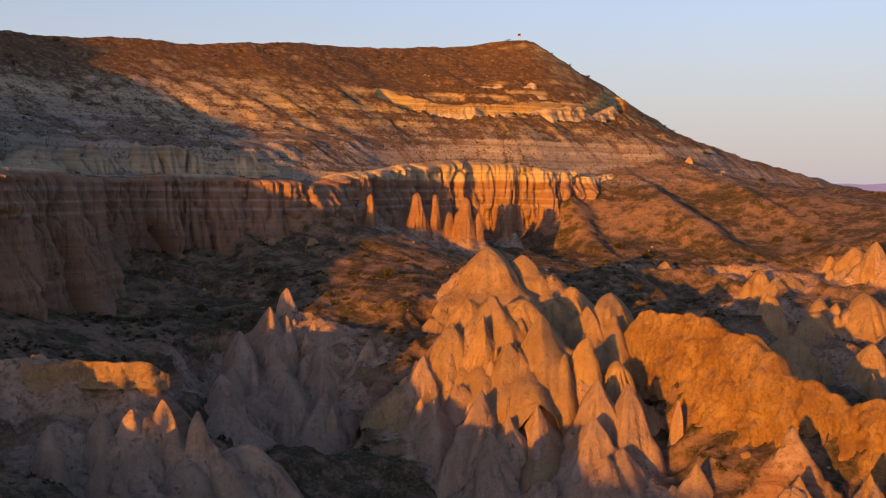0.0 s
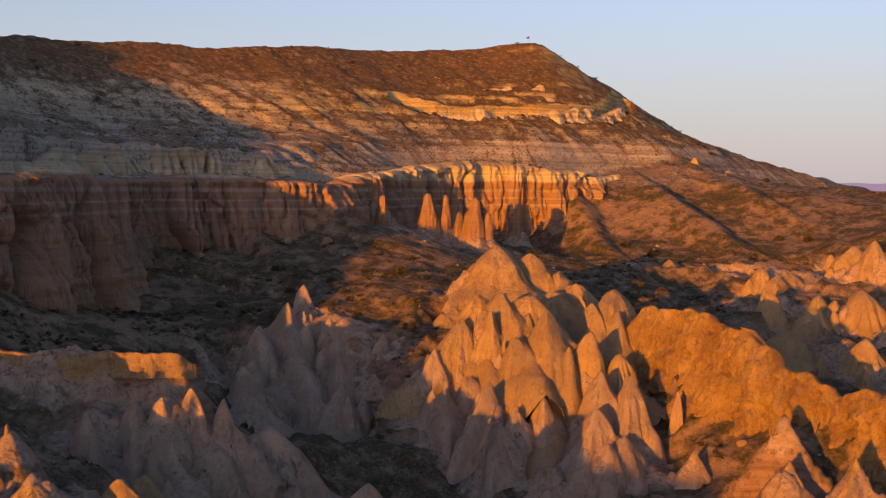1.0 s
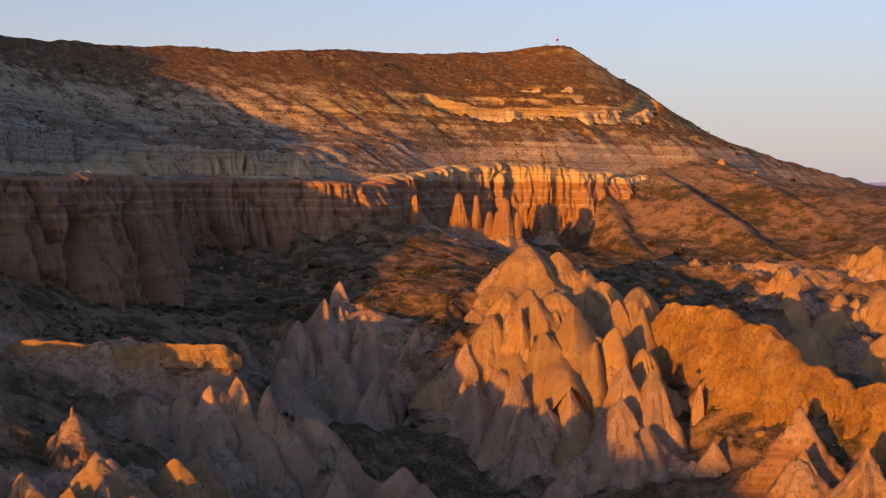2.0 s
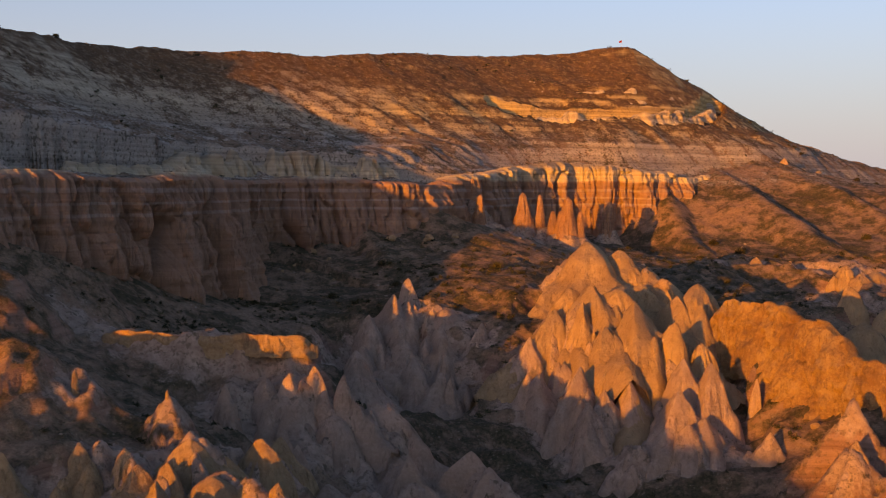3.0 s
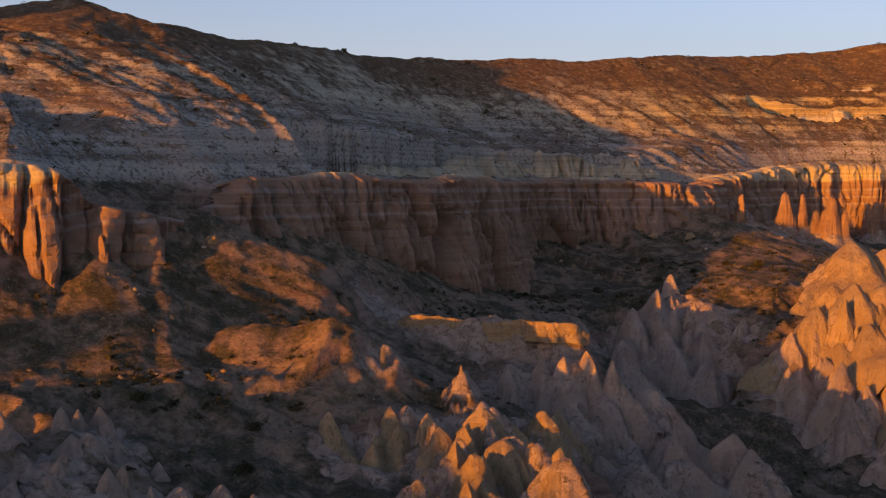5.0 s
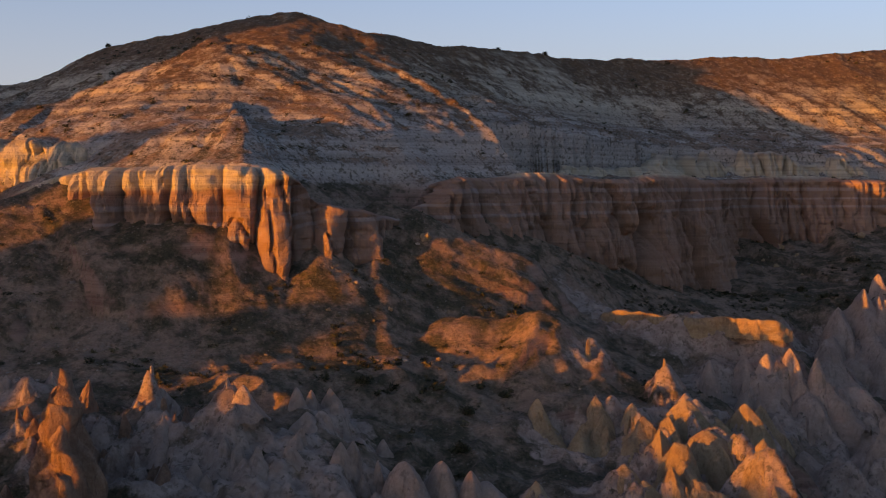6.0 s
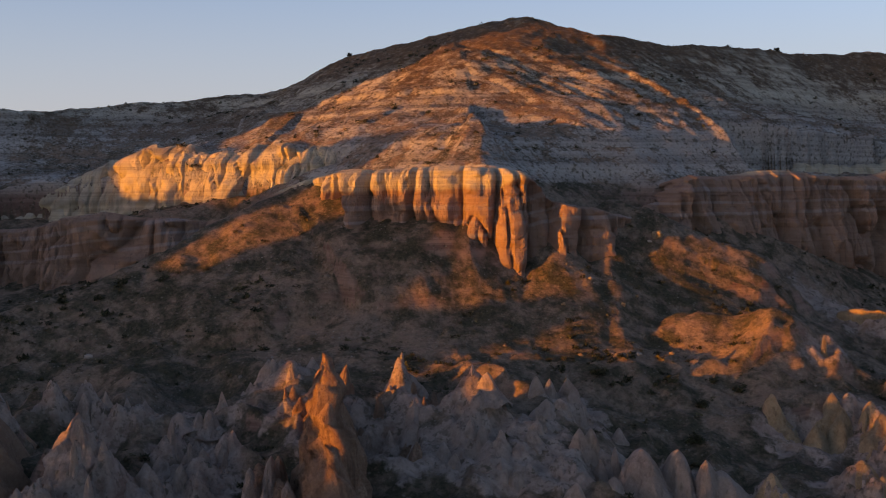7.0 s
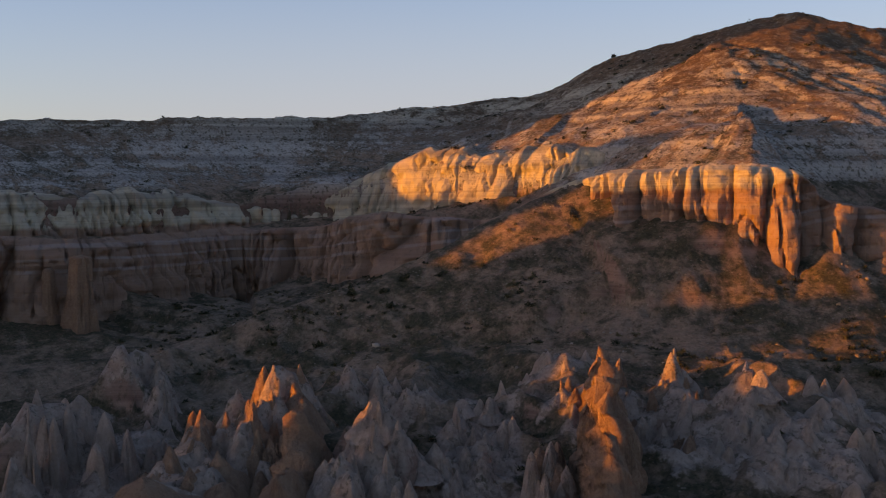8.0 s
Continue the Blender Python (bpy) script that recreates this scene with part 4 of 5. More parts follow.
def cone_mesh(name, kind, seed, mat, rings=40, segs=64):
    """A rock of height 1 and base radius about 1, its tip at the origin and its long spine towards +x: cone (c), dome (b), spire (s)
    or pillar (p). Flat rain-washed faces meet in worn edges, with rills down the faces."""
    r = random.Random(seed)
    rho = np.linspace(0, 1.35, rings)[:, None] ** 1.25
    a = (np.arange(segs) / segs * 2 * math.pi)[None]
    X, Y = rho * np.cos(a), rho * np.sin(a)
    wob = ease(0.05, 0.4, rho)
    wx = X + 0.10 * noise2(X * 2.2 + seed, Y * 2.2, seed) * wob
    wy = Y + 0.10 * noise2(X * 2.2, Y * 2.2 + seed, seed + 1) * wob
    d = np.hypot(wx, wy) + 1e-6
    th = np.arctan2(wy, wx)
    # faces of a pyramid: two that meet in the spine, the others round the back
    ways = [r.uniform(0.65, 1.05), -r.uniform(0.65, 1.05), r.uniform(1.9, 2.5), -r.uniform(1.9, 2.5)]
    if r.random() < 0.6:
        ways.append(r.uniform(-0.25, 0.25))
    if r.random() < 0.5:
        ways.append(math.pi + r.uniform(-0.3, 0.3))
    sharp = {"c": 8.0, "b": 3.5, "s": 6.0, "p": 5.0}[kind]
    e = sum(np.clip((wx * math.cos(w) + wy * math.sin(w)) * r.uniform(0.95, 1.2), 0, None) ** sharp for w in ways) ** (1 / sharp)
    rill = 0
    for freq, deep in ((1.7, 0.20), (4.0, 0.19), (9.0, 0.11)):
        rill = rill + deep * (1 - np.abs(noise3(wx / d * freq + seed * 1.7, wy / d * freq, d * 0.8 + seed, seed))) ** 5
    e = e * (1 + rill * ease(0.08, 0.45, d))
    if kind == "b":
        H = 0.55 * np.clip(e, 0, 1) ** 2.0 + 0.45 * np.clip(e, 0, None) ** 1.2
    elif kind == "s":
        H = 0.10 * np.clip(e / 0.22, 0, 1) ** 1.5 + np.clip((e - 0.14) / 0.86, 0, None) ** 0.8
    elif kind == "p":
        H = 0.05 * np.clip(e / 0.5, 0, 1) ** 2 + np.clip((e - 0.46) / 0.54, 0, None) ** 0.62
    else:
        H = np.sqrt(e * e + 0.0012) - 0.035
        H = H * r.uniform(0.92, 1.05) + 0.05 * np.sin(H * r.uniform(7, 12) + seed) * ease(0.1, 0.4, H)
    # a lesser point on the spine, and a shoulder on one flank
    if kind in "cb" and r.random() < 0.75:
        for _ in range(r.choice((1, 2))):
            at, out, low = r.uniform(-1.3, 1.3), r.uniform(0.32, 0.6), r.uniform(0.16, 0.34)
            cx, cy = out * math.cos(at), out * math.sin(at)
            off = np.hypot((wx - cx) * 1.0, (wy - cy) * 1.25) * (1 + 0.25 * noise2(th * 2 + seed, d * 0, seed + 12))
            H = np.minimum(H, low + 1.45 * np.sqrt(off * off + 0.0015))
    rugged = 2.6 if kind in "sp" else 1.0
    H = H + rugged * 0.035 * noise2(X * 5 + seed, Y * 5, seed + 2) * ease(0.05, 0.3, H) + rugged * 0.016 * noise2(X * 14 + seed, Y * 14, seed + 4) * ease(0.03, 0.2, H)
    H = np.minimum(H, 1.05 + 0.35 * rho)
    bent, way = r.uniform(0.0, 0.10), r.uniform(0, 6.3)
    X, Y = X + bent * math.cos(way) * H, Y + bent * math.sin(way) * H
    return grid_mesh(name, X[:, ::-1], Y[:, ::-1], -H[:, ::-1], mat, closed=True)


def cone_kit(mat, seed, rings=40, segs=64):
    return {kind: [cone_mesh("rock_cone", kind, seed + 10 * k + j, mat, rings, segs) for j in range(7)] for k, kind in enumerate("cbsp")}


def downhill(x, y):
    """The way down the broad slope, as an angle on the plan."""
    x, y = np.asarray(x, float), np.asarray(y, float)
    k = 16.0
    around = land(np.concatenate([x + k, x - k, x, x]), np.concatenate([y, y, y + k, y - k]), False)[0]
    east, west, north, south = np.split(around, 4)
    return np.arctan2(south - north, west - east)


def cone_group(rows, kit, group, label, seed, spread=1.0):
    r = random.Random(seed)
    px, py = np.array([v[0] for v in rows]), np.array([v[1] for v in rows])
    floor, lean = land(px, py)[0], downhill(px, py)
    for (x, y, z, tall, wide, kind), low, turn in zip(rows, floor, lean):
        deep = max(3.0, z - tall - low + 3.0)
        ob = new("rock_cone", kit[kind][r.randrange(7)])
        grow = (1 + deep / tall) ** 0.8
        if kind in "sp":
            long_, broad = 1.45, 1.35
        else:
            long_, broad = 2.35 * spread, 1.6 * spread
        ob.matrix_world = Matrix.LocRotScale((x, y, z), Euler((r.uniform(-0.04, 0.04), r.uniform(-0.04, 0.04), turn + r.uniform(-0.45, 0.45))),
                                             (wide * long_ * grow, wide * broad * grow, tall + deep))
        tagged(ob, label, "rock", group)


PINK, PALE, RED = cone_kit(TUFF_PINK, 100), cone_kit(TUFF_PALE, 200), cone_kit(TUFF_RED, 300)
for rows, kit, group, label in (
        (WEST_CLUSTER, PINK, "cones at the ravine head", "grey-pink ribbed tuff cone in a shaded ravine"),
        (LEDGE_FLANK, PINK, "cones under the ledge", "grey-pink worn tuff cone below a banded ledge"),
        (PILLAR_SPUR, PALE, "cones on the pillar spur", "pale ribbed tuff cone on a scrubby spur"),
        (SCREE_SPUR, PINK, "cones on the scree spur", "grey tuff cone standing in dark scrub"),
        (SPIRE_SPUR, RED, "spires on the sunlit spur", "orange-lit ragged tuff spire on a spur"),
        (HOLLOW, PINK, "cones in the scrub hollow", "small grey tuff cone among dark shrubs"),
        (TWIN_TIPS, PINK, "cones with sunlit tips", "tuff cone with a pointed tip above scrub"),
        (LOW_RIDGE, RED, "cones on the low ridge", "pink tuff cone on a low broken ridge"),
        (BULLETS, PINK, "rounded cones in the shade", "tall rounded grey-pink tuff cone in shade"),
        (CENTRE_HIGH, PALE, "upper cones of the great spur", "sunlit pale tuff cone of the great spur"),
        (CENTRE_LOW, PINK, "lower cones of the great spur", "ribbed tuff cone at the foot of the great spur"),
        (EAST_FIELD, PALE, "cones of the far field", "pale tuff cone in a distant cone field"),
        (EAST_EDGE, PALE, "cones of the far edge", "rounded sunlit tuff cone beside dry scrub"),
        (BOWL, RED, "pillars in the hollow", "banded red tuff pillar before a cliff"),
        (WALL_PIERS, RED, "piers of the cliff", "stout red tuff pier against the cliff")):
    cone_group(rows, kit, group, label, len(group), 0.66 if rows in SLIM or rows is SPIRE_SPUR or rows is EAST_EDGE else 1.3 if rows in BROAD else 1.0)


def between(rows, seed, share=2.0):
    """Lesser cones that crowd round the feet of a field's cones."""
    r = random.Random(seed)
    found = []
    for k in range(int(share * len(rows))):
        x, y, z, tall, wide, kind = r.choice(rows)
        a, d = r.uniform(0, 6.28), wide * r.uniform(1.3, 2.6) + 1.0
        size = r.uniform(0.3, 0.6)
        found.append((x + d * math.cos(a), y + d * math.sin(a), tall * size, max(1.2, wide * r.uniform(0.4, 0.7)), r.choice("cccb")))
    low = land(np.array([v[0] for v in found]), np.array([v[1] for v in found]))[0]
    return [(x, y, float(g) + 0.7 * tall, tall, wide, kind) for (x, y, tall, wide, kind), g in zip(found, low)]


def crowd(fields, mat, seed, label, group):
    """The lesser cones of some fields, each a rock of its own."""
    r = random.Random(seed)
    shapes = [cone_mesh("rock_point", "cccb"[j % 4], seed + j, mat, 20, 34) for j in range(8)]
    for k, (rows, share) in enumerate(fields):
        for x, y, z, tall, wide, kind in between(rows, seed + k, share):
            ob = new("rock_point", shapes[r.randrange(8)])
            w = wide * 2.3
            ob.matrix_world = Matrix.LocRotScale((x, y, z), Euler((0, 0, r.uniform(0, 6.28))), (w, w, tall * 1.6))
            tagged(ob, label, "rock", group)


crowd(((WEST_CLUSTER, 0.7), (LEDGE_FLANK, 1.0), (SCREE_SPUR, 1.6), (HOLLOW, 2.5), (TWIN_TIPS, 2.5), (BULLETS, 1.5), (CENTRE_LOW, 0.4)), TUFF_PINK, 400,
      "small grey-pink tuff point between taller cones", "points between the pink cones")
crowd(((PILLAR_SPUR[:15], 0.8), (EAST_FIELD[4:], 1.2)), TUFF_PALE, 420, "small pale tuff point between taller cones", "points between the pale cones")
crowd(((SPIRE_SPUR[3:], 1.2), (LOW_RIDGE, 2.5)), TUFF_RED, 440, "small reddish tuff point beside the spires", "points between the red spires")


# ---- rock walls that stand free ----
def fin_mesh(name, crest, mat, drop, batter=0.4, back=0.7, rough=1.0, seed=1, rows=30, flat=1.2, jag=0.0):
    """A ridge of rock along a crest (x, y, z from west to east): a steep ribbed front, a back that falls away."""
    line = rounded(crest, 10)
    run = np.concatenate([[0], np.cumsum(np.hypot(*np.diff(line[:, :2], axis=0).T))])
    s = np.arange(0, run[-1], 0.45)
    px, py, pz = (np.interp(s, run, line[:, k]) for k in range(3))
    tx, ty = np.gradient(px), np.gradient(py)
    size = np.hypot(tx, ty)
    k = np.ones(9) / 9
    ox, oy = (np.convolve(np.pad(v, 4, mode="edge"), k, "valid") for v in (ty / size, -tx / size))
    pz = pz + rough * (0.9 * noise2(s / 4.5, s * 0, seed) + 0.5 * noise2(s / 1.4, s * 0, seed + 1))
    pz = pz + jag * (np.abs(noise2(s / 3.0, s * 0, seed + 8)) * 1.6 - 0.8 + 0.5 * noise2(s / 1.1, s * 0, seed + 9))
    w = np.concatenate([np.linspace(-1, -0.04, rows // 2), np.linspace(0.0, 1, rows)])[:, None]
    S = np.broadcast_to(s[None], (len(w), len(s)))
    taper = ease(0, 5, s)[None] * ease(0, 5, run[-1] - s)[None]
    fall = drop * np.abs(w) * (0.55 + 0.45 * taper)
    z = pz[None] - fall - 2.0 * (1 - taper)
    f = (S / 5.5 + 0.8 * noise2(S / 11, z / 20, seed + 2)) % 1
    rib = 1 - np.abs(2 * f - 1) ** 2.2
    front = flat + batter * fall + rough * (0.9 * rib * ease(0.02, 0.3, w) * ease(-0.3, 0.5, noise2(S / 14, z / 14, seed + 6)) + 0.9 * noise3(S / 6, z / 9.0, 0 * S, seed + 3) - 1.0 * (1 - np.abs(noise2(S / 2.6 + 0.1 * z, z / 11, seed + 11))) ** 7
                                            + 0.5 * noise3(S / 2.0, z / 1.6, 0 * S, seed + 4) + 0.4 * noise3(S / 0.9, z / 0.9, 0 * S, seed + 7))
    rear = -flat - back * fall + rough * 0.8 * noise3(S / 4, z / 4, 0 * S, seed + 5)
    off = np.where(w >= 0, front, rear) * (0.25 + 0.75 * taper)
    return grid_mesh(name, px[None] + ox[None] * off, py[None] + oy[None] * off, z, mat)


TUFF_GOLD = tuff("ochre_tuff", (0.47, 0.31, 0.15), (0.26, 0.135, 0.06), 0.15)
GREAT_FIN = [(45, 306, 36), (48, 303, 44), (52, 301, 49), (57, 297, 50.3), (61, 289, 50.2), (66, 281, 49.4), (71, 270, 47), (73.5, 260, 43.5),
             (79, 253, 39.7), (86, 245, 36.8), (92, 236, 36), (108, 216, 30), (124, 196, 22)]
tagged(new("rock_ridge", fin_mesh("rock_ridge", GREAT_FIN, TUFF_GOLD, 21, 0.42, 0.8, 1.7, 500, 46)),
       "broad ragged ridge of ochre tuff glowing in low sun", "rock")
LEDGE = [(-104, 213, 47.5), (-94, 212, 48.6), (-80, 213.5, 48.2), (-68, 215.5, 48), (-58, 218, 47.6), (-53, 222, 46.5)]
tagged(new("rock_ledge", fin_mesh("rock_ledge", LEDGE, TUFF_PALE, 5.0, 0.10, 0.10, 0.6, 520, 30, 1.4)),
       "level ledge of banded tuff with a sunlit rim", "rock")
COMB = [(-59, 134, 33), (-55, 126, 32.5), (-51, 118, 31), (-44, 112, 29), (-38, 108, 26)]
tagged(new("rock_comb", fin_mesh("rock_comb", COMB, TUFF_PALE, 12, 0.4, 0.5, 1.0, 540, 26, 0.8, 1.5)), "notched comb of pale tuff with a lit edge", "rock")
SPIRE_FIN = [(-149, 66, 41), (-145.5, 64, 47), (-142, 62.5, 48), (-138, 58, 46), (-132, 52, 46), (-126, 46, 45.5), (-120, 40, 45), (-114, 34, 42), (-109, 28, 32)]
tagged(new("rock_fin", fin_mesh("rock_fin", SPIRE_FIN, TUFF_RED, 28, 0.24, 0.3, 2.0, 550, 50, 0.6, 5.5)), "steep orange fin of eroded red tuff", "rock")
BROKEN = [(-186, 22, 46), (-178, 16, 46.5), (-170, 12, 42), (-160, 6, 38), (-150, -4, 35), (-140, -14, 31)]
tagged(new("rock_fin", fin_mesh("rock_fin", BROKEN, TUFF_RED, 11, 0.5, 0.6, 1.5, 560, 26, 0.8, 2.4)), "low broken fin of red tuff in last light", "rock")


# ---- stones and scrub ----
def scatter(count, seed, near, far, turn_from, turn_to, want):
    """Places on the ground within a sector; want(x, y, z, uphill, slope) gives the chance of each."""
    r = np.random.RandomState(seed)
    d = np.sqrt(r.uniform(near**2, far**2, count))
    a = np.radians(r.uniform(turn_from, turn_to, count))
    x, y = MID[0] - d * np.sin(a), MID[1] + d * np.cos(a)
    z, s, w, b = land(x, y)
    zx, zy = land(x + 1.2, y)[0], land(x, y + 1.2)[0]
    slope = np.hypot(zx - z, zy - z) / 1.2
    keep = r.uniform(0, 1, count) < want(x, y, z, s, slope) * (1 - ease(0.5, 0.9, b)) * (1 - b)
    return x[keep], y[keep], z[keep], r


def spread(name, kinds, x, y, z, size, r, mat, squash=1.0):
    """Many copies of small shapes in one mesh."""
    V, F, base = [], [], 0
    pick = r.randint(0, len(kinds), len(x))
    for k, (v, f) in enumerate(kinds):
        i = np.where(pick == k)[0]
        if not len(i):
            continue
        a = r.uniform(0, 6.28, len(i))
        c, s = np.cos(a)[:, None], np.sin(a)[:, None]
        sx = (size[i] * r.uniform(0.75, 1.3, len(i)))[:, None]
        sy = (size[i] * r.uniform(0.75, 1.3, len(i)))[:, None]
        vx, vy = v[None, :, 0] * sx, v[None, :, 1] * sy
        P = np.stack([c * vx - s * vy + x[i][:, None], s * vx + c * vy + y[i][:, None],
                      v[None, :, 2] * (size[i] * squash * r.uniform(0.7, 1.2, len(i)))[:, None] + z[i][:, None]], -1)
        V.append(P.reshape(-1, 3))
        F.append((f[None] + base + (np.arange(len(i)) * len(v))[:, None, None]).reshape(-1, 3))
        base += len(i) * len(v)
    return joined(name, np.concatenate(V), np.concatenate(F), mat)


def bush_shape(seed, leaves=46, leaf=0.24):
    """A low dome of small leaf sprays, about 1 across its half width."""
    r = np.random.RandomState(seed)
    d = r.normal(size=(leaves, 3))
    d /= np.linalg.norm(d, axis=1)[:, None]
    d[:, 2] = np.abs(d[:, 2])
    lobe = 0.75 + 0.35 * np.sin(3 * np.arctan2(d[:, 1], d[:, 0]) + seed)
    c = d * (r.uniform(0.55, 1.0, leaves) * lobe)[:, None] * [1, 1, 0.85]
    tri = c[:, None] + r.normal(size=(leaves, 3, 3)) * leaf
    tri[..., 2] = np.maximum(tri[..., 2], -0.15)
    return tri.reshape(-1, 3), np.arange(leaves * 3).reshape(-1, 3)


def stone_shape(seed):
    bm = bmesh.new()
    bmesh.ops.create_icosphere(bm, subdivisions=1, radius=1.0)
    r = random.Random(seed)
    for v in bm.verts:
        v.co *= r.uniform(0.65, 1.1)
        v.co.z *= 0.75
    verts = np.array([v.co[:] for v in bm.verts])
    faces = np.array([[v.index for v in f.verts] for f in bm.faces])
    bm.free()
    return verts, faces


def leaf_stuff(name, dark, light):
    m, nt, bsdf = material(name, 0.8)
    n = Nodes(nt)
    geo = n.add("ShaderNodeNewGeometry")
    patch = n.noise(n.place(), 0.12, 3.0)
    tone = n.maths("ADD", n.maths("MULTIPLY", geo.outputs["Random Per Island"], 0.6), n.maths("MULTIPLY", patch, 0.6))
    n.put(bsdf.inputs["Base Color"], n.mix(n.span(tone, 0.25, 0.95), dark, light))
    return m


def stone_stuff():
    m, nt, bsdf = material("loose_stone")
    n = Nodes(nt)
    geo = n.add("ShaderNodeNewGeometry")
    grain = n.noise(n.place(), 3.0, 5.0)
    tone = n.maths("ADD", n.maths("MULTIPLY", geo.outputs["Random Per Island"], 0.8), n.maths("MULTIPLY", grain, 0.3))
    n.put(bsdf.inputs["Base Color"], n.mix(n.span(tone, 0.1, 1.0), (0.15, 0.11, 0.08), (0.38, 0.31, 0.24)))
    n.put(bsdf.inputs["Normal"], n.bump(grain, 0.5, 0.2))
    return m


SCRUB = leaf_stuff("scrub_leaves", (0.024, 0.024, 0.010), (0.075, 0.066, 0.030))
DRY = leaf_stuff("dry_scrub", (0.050, 0.042, 0.020), (0.150, 0.115, 0.055))
STONE = stone_stuff()
BUSHES = [bush_shape(k) for k in range(7)]
SMALL_BUSHES = [bush_shape(k, 22, 0.34) for k in range(7)]
STONES = [stone_shape(k) for k in range(8)]


def valley(x, y, z, s, slope):
    patch = 0.5 + 0.5 * fbm2(x / 16, y / 16, 3, 81)
    return ease(0.35, 0.75, patch) * ease(1.3, 0.5, slope) * ease(70, 52, z) * (s < -1)


def talus(x, y, z, s, slope):
    patch = 0.5 + 0.5 * fbm2(x / 11, y / 11, 3, 82)
    return (0.15 + 0.85 * ease(0.45, 0.8, patch)) * ease(1.2, 0.6, slope) * (s < -1) * (z > 34)


def slopes(x, y, z, s, slope):
    patch = 0.5 + 0.5 * fbm2(x / 22, y / 22, 3, 83)
    return (0.1 + 0.9 * ease(0.45, 0.75, patch)) * ease(1.5, 0.7, slope) * (s > 6)


def strewn(x, y, z, s, slope):
    patch = 0.5 + 0.5 * fbm2(x / 13, y / 13, 3, 84)
    return (0.06 + 0.94 * ease(0.55, 0.85, patch)) * ease(1.4, 0.7, slope) * ((s < -1) | (s > 6))


x, y, z, r = scatter(30000, 1, 110, 560, -26, 76, valley)
tagged(new("shrubs", spread("shrubs", BUSHES, x, y, z - 0.1, r.gamma(4.0, 0.19, len(x)).clip(0.25, 1.7), r, SCRUB, 0.9)),
       "dark green scrub on the valley floor", "shrubs", kind="stuff")
x, y, z, r = scatter(30000, 2, 110, 560, -26, 76, talus)
tagged(new("dry_shrubs", spread("dry_shrubs", SMALL_BUSHES, x, y, z - 0.08, r.gamma(4.0, 0.13, len(x)).clip(0.2, 1.1), r, DRY, 0.8)),
       "low dry brown scrub on the talus", "shrubs", kind="stuff")
x, y, z, r = scatter(22000, 3, 260, 860, -24, 76, slopes)
tagged(new("hill_shrubs", spread("hill_shrubs", SMALL_BUSHES, x, y, z - 0.1, r.gamma(4.0, 0.17, len(x)).clip(0.25, 1.4), r, SCRUB, 0.8)),
       "scattered dark scrub on the upper slopes", "shrubs", kind="stuff")
x, y, z, r = scatter(24000, 4, 110, 800, -24, 76, strewn)
tagged(new("loose_stones", spread("loose_stones", STONES, x, y, z, r.gamma(1.6, 0.15, len(x)).clip(0.1, 1.2), r, STONE)),
       "pale broken tuff stones strewn over the slopes", "stones", kind="stuff")


# ---- single bushes, boulders, the flag ----
def bark():
    m, nt, bsdf = material("bark", 0.9)
    n = Nodes(nt)
    n.put(bsdf.inputs["Base Color"], n.mix(n.noise(n.place(), 9.0), (0.05, 0.035, 0.025), (0.12, 0.09, 0.065)))
    return m


BARK = bark()


def bush_thing(seed):
    """A big bush: short forked stems and a crown of many sprays."""
    r = random.Random(seed)
    base = new("bush")
    bm = bmesh.new()
    for k in range(6):
        a, lean = k * 1.05 + r.uniform(0, 0.6), r.uniform(0.25, 0.6)
        m = Matrix.Rotation(a, 4, "Z") @ Matrix.Rotation(lean, 4, "Y") @ Matrix.Translation((0, 0, 0.4))
        bmesh.ops.create_cone(bm, segments=6, radius1=0.07, radius2=0.03, depth=0.9, matrix=m, cap_ends=True)
    mesh = bpy.data.meshes.new("stems")
    bm.to_mesh(mesh)
    bm.free()
    mesh.materials.append(BARK)
    part("stems", mesh, base)
    v, f = bush_shape(seed, 420, 0.10)
    v2, f2 = bush_shape(seed + 50, 160, 0.14)
    v2 = v2 * [0.6, 0.6, 0.5] + [r.uniform(-0.3, 0.3), r.uniform(-0.3, 0.3), 0.55]
    v = np.concatenate([v * [1, 1, 1.05] + [0, 0, 0.15], v2])
    part("crown", joined("crown", v, np.concatenate([f, f2 + f.max() + 1]), SCRUB), base)
    return base


kinds = [bush_thing(900 + k) for k in range(3)]
VALLEY_BUSHES = [(-99, 128, 2.1), (-119, 120, 2.0), (-93, 112, 2.2), (-18, 370, 2.4), (-30, 372, 1.8), (-40, 360, 1.9), (-52, 352, 2.2), (-60, 372, 1.8),
                 (-72, 340, 2.1), (-88, 214, 1.5), (88, 500, 3.0), (78, 515, 2.6), (104, 496, 2.2), (150, 520, 2.6), (162, 515, 3.0), (70, 262, 1.6), (-10, 345, 1.6)]
SKYLINE_BUSHES = [(-213, 392, 1.9), (-207, 432, 1.9), (-342, 286, 1.5), (-240, 316, 1.2), (-230, 326, 1.2), (151, 672, 2.0), (163, 652, 1.9), (176, 640, 2.2), (184, 630, 1.8),
                  (148, 676, 1.5), (-150, 535, 1.4), (-85, 590, 1.3)]
r = random.Random(4)
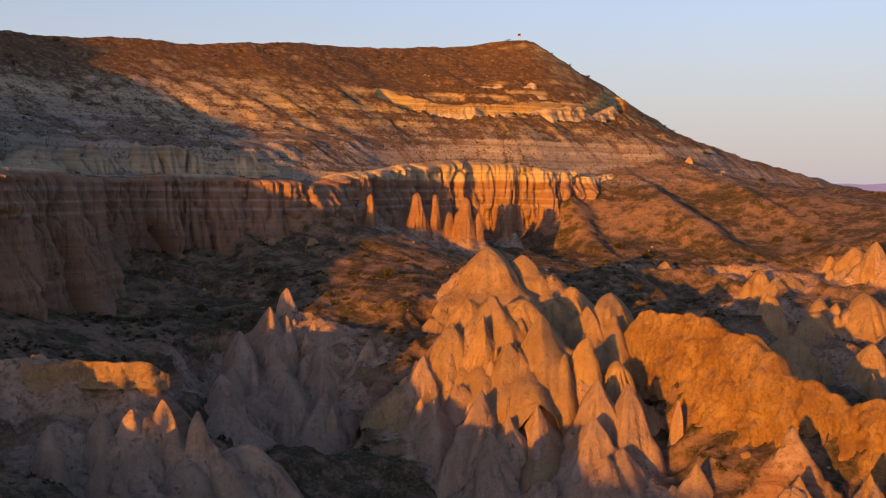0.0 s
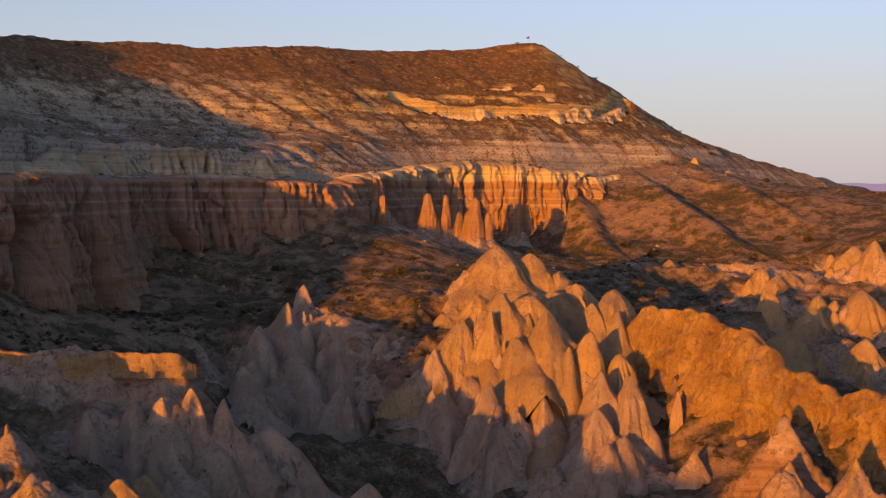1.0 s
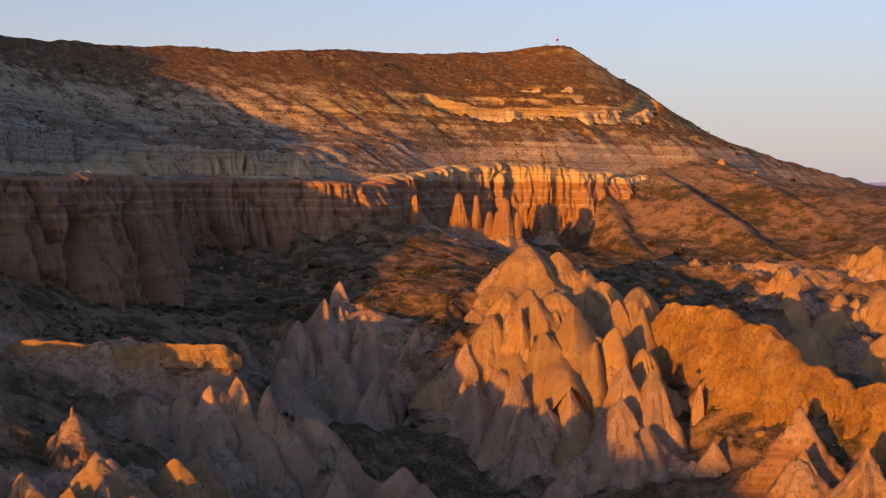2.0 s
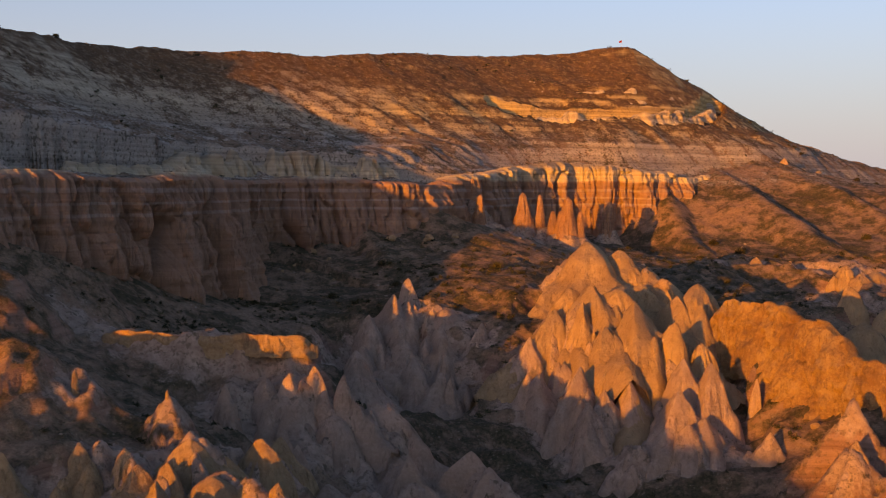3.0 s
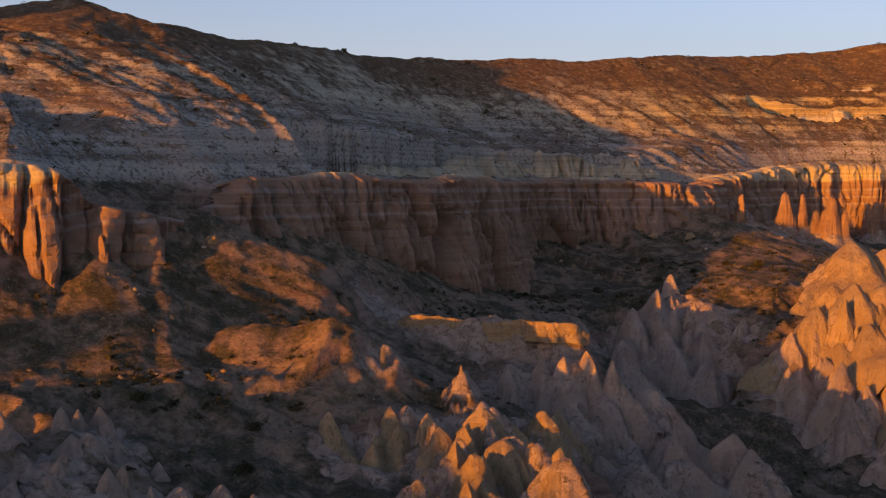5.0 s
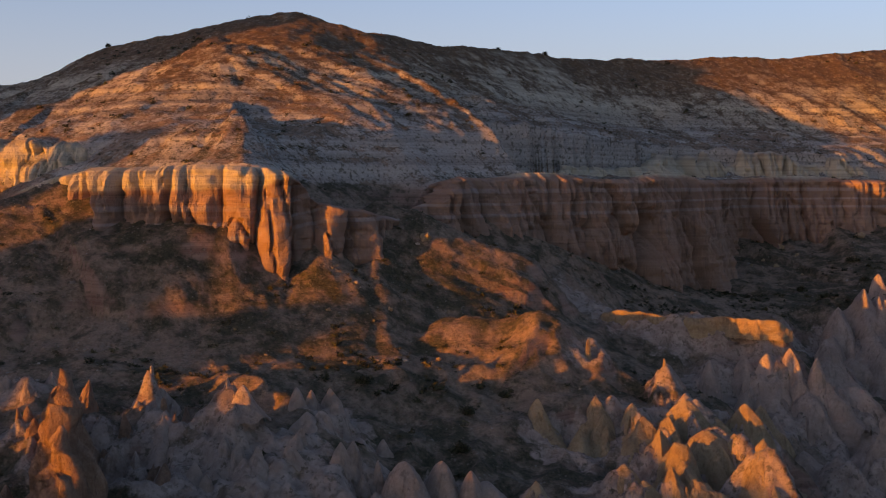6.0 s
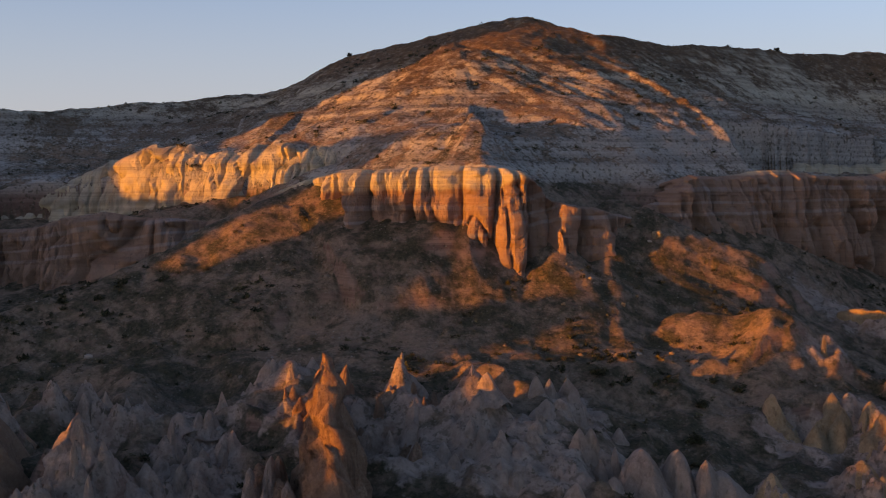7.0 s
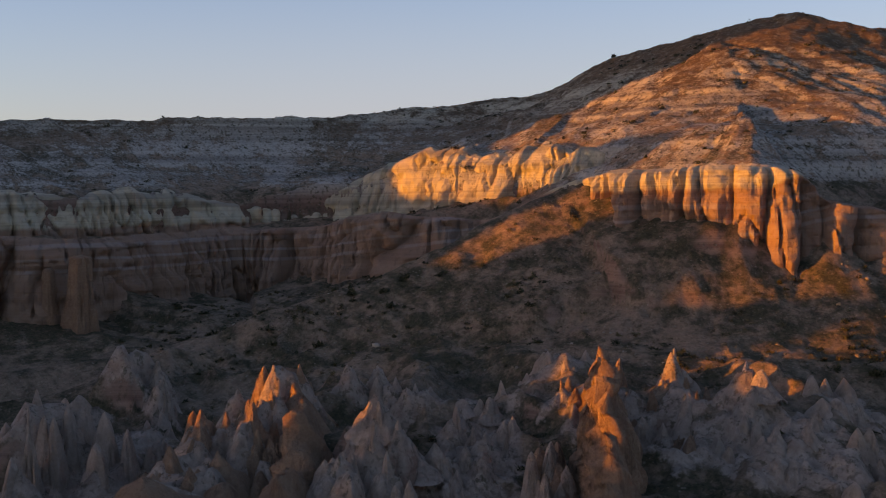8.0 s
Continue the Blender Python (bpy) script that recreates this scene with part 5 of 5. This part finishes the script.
for n_, (bx, by, size) in enumerate(VALLEY_BUSHES + SKYLINE_BUSHES):
    sky_one = n_ >= len(VALLEY_BUSHES)
    m = Matrix.LocRotScale((bx, by, height(bx, by) - 0.1), Euler((0, 0, r.uniform(0, 6))), (size, size, size * r.uniform(0.8, 1.1)))
    if n_ < 3:
        ob = kinds[n_]
        ob.matrix_world = m
    else:
        ob = copy_thing(kinds[n_ % 3], m)
        ob.scale = m.to_scale()
    tagged(ob, "small dark bush on the bare skyline" if sky_one else "dense dark green bush in the valley scrub", "bush",
           "bushes on the skyline" if sky_one else "bushes in the valley")


def boulder_mesh(seed):
    bm = bmesh.new()
    bmesh.ops.create_icosphere(bm, subdivisions=3, radius=1.0)
    for v in bm.verts:
        n_ = noise.noise(v.co * 1.1 + Vector((seed * 3.1, 0, 0))) * 0.7 + noise.noise(v.co * 3.1 + Vector((0, seed, 0))) * 0.16
        v.co *= 1 + n_
        v.co.z *= 0.8
    mesh = bpy.data.meshes.new("boulder")
    bm.to_mesh(mesh)
    bm.free()
    mesh.materials.append(TUFF_PALE)
    mesh.polygons.foreach_set("use_smooth", np.ones(len(mesh.polygons), bool))
    return mesh


BOULDERS = [(66, 249, 1.7), (-131, 152, 1.0), (-150, 194, 1.4), (-137, 181, 2.2), (-86, 368, 1.6), (-92, 373, 1.2), (-80, 376, 1.4), (-95, 366, 1.0), (-76, 364, 0.9),
            (-46, 402, 3.4), (-60, 398, 3.0), (-36, 410, 2.4), (-88, 384, 2.2), (-104, 300, 1.0), (160, 664, 2.6), (-128, 128, 0.9), (-112, 140, 0.8), (-140, 140, 0.8)]
shapes = [boulder_mesh(k) for k in range(5)]
for k, (bx, by, size) in enumerate(BOULDERS):
    ob = new("boulder", shapes[k % 5])
    size = 0.62 * size
    ob.matrix_world = Matrix.LocRotScale((bx, by, height(bx, by) + 0.35 * size), Euler((r.uniform(-0.3, 0.3), r.uniform(-0.3, 0.3), r.uniform(0, 6))), (size, size * 0.85, size))
    tagged(ob, "pale weathered tuff boulder lying on the slope", "boulder", "boulders")


def plain(name, colour, rough=0.7):
    m, nt, bsdf = material(name, rough)
    n = Nodes(nt)
    tone = n.noise(n.place(), 4.0, 4.0)
    n.put(bsdf.inputs["Base Color"], n.mix(tone, tuple(c * 0.75 for c in colour), colour))
    return m


def flag():
    fx, fy = 45.0, 693.0
    base = new("flag")
    base.location = (fx, fy, height(fx, fy) - 0.2)
    bm = bmesh.new()
    bmesh.ops.create_cone(bm, segments=10, radius1=0.09, radius2=0.05, depth=4.6, matrix=Matrix.Translation((0, 0, 2.3)), cap_ends=True)
    mesh = bpy.data.meshes.new("pole")
    bm.to_mesh(mesh)
    bm.free()
    mesh.materials.append(plain("grey_steel", (0.25, 0.25, 0.26), 0.5))
    part("pole", mesh, base, "thin grey steel pole")
    u, v = np.meshgrid(np.linspace(0, 1, 13), np.linspace(0, 1, 7), indexing="ij")
    X = -1.7 * u
    Y = 0.16 * np.sin(u * 7 + v) * u
    Z = 3.2 + 1.25 * v - 0.35 * u * u
    cloth = grid_mesh("cloth", X, Y, Z, plain("dark_red_cloth", (0.22, 0.03, 0.03)))
    ob = part("cloth", cloth, base, "dark red cloth hanging in light wind")
    thick = ob.modifiers.new("thickness", "SOLIDIFY")
    thick.thickness = 0.02
    tagged(base, "small flag on a thin pole at the summit", "flag")


flag()


# ---- far mountains ----
def haze():
    m = bpy.data.materials.new("far_haze_glow")
    m.use_nodes = True
    nt = m.node_tree
    n = Nodes(nt)
    bsdf = nt.nodes["Principled BSDF"]
    # distance haze is put in as a bluish base colour and faint blue emission
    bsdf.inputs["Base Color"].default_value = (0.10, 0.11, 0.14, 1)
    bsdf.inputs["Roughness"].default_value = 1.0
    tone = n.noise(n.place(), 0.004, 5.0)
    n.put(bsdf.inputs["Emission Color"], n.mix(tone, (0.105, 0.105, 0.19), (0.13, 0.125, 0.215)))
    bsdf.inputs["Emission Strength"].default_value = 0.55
    return m


aa = np.radians(np.arange(-60, 110, 0.25))
for k, (far, tall, seed) in enumerate(((4300, 100, 91), (3700, 62, 95))):
    crest = 62 + tall * (0.55 + 0.45 * noise2(aa * 9, aa * 0, seed)) + 5 * noise2(aa * 60, aa * 0, seed + 1)
    rows = np.linspace(0, 1, 8)[:, None]
    D = far - 500 * (1 - rows)
    X, Y = -D * np.sin(aa)[None], D * np.cos(aa)[None]
    Z = 40 + (crest[None] - 40) * rows**1.2
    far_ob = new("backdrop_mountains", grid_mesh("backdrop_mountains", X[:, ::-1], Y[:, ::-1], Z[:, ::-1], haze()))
    tagged(far_ob, "far mountains with painted blue haze along the horizon", "mountains", kind="structure")
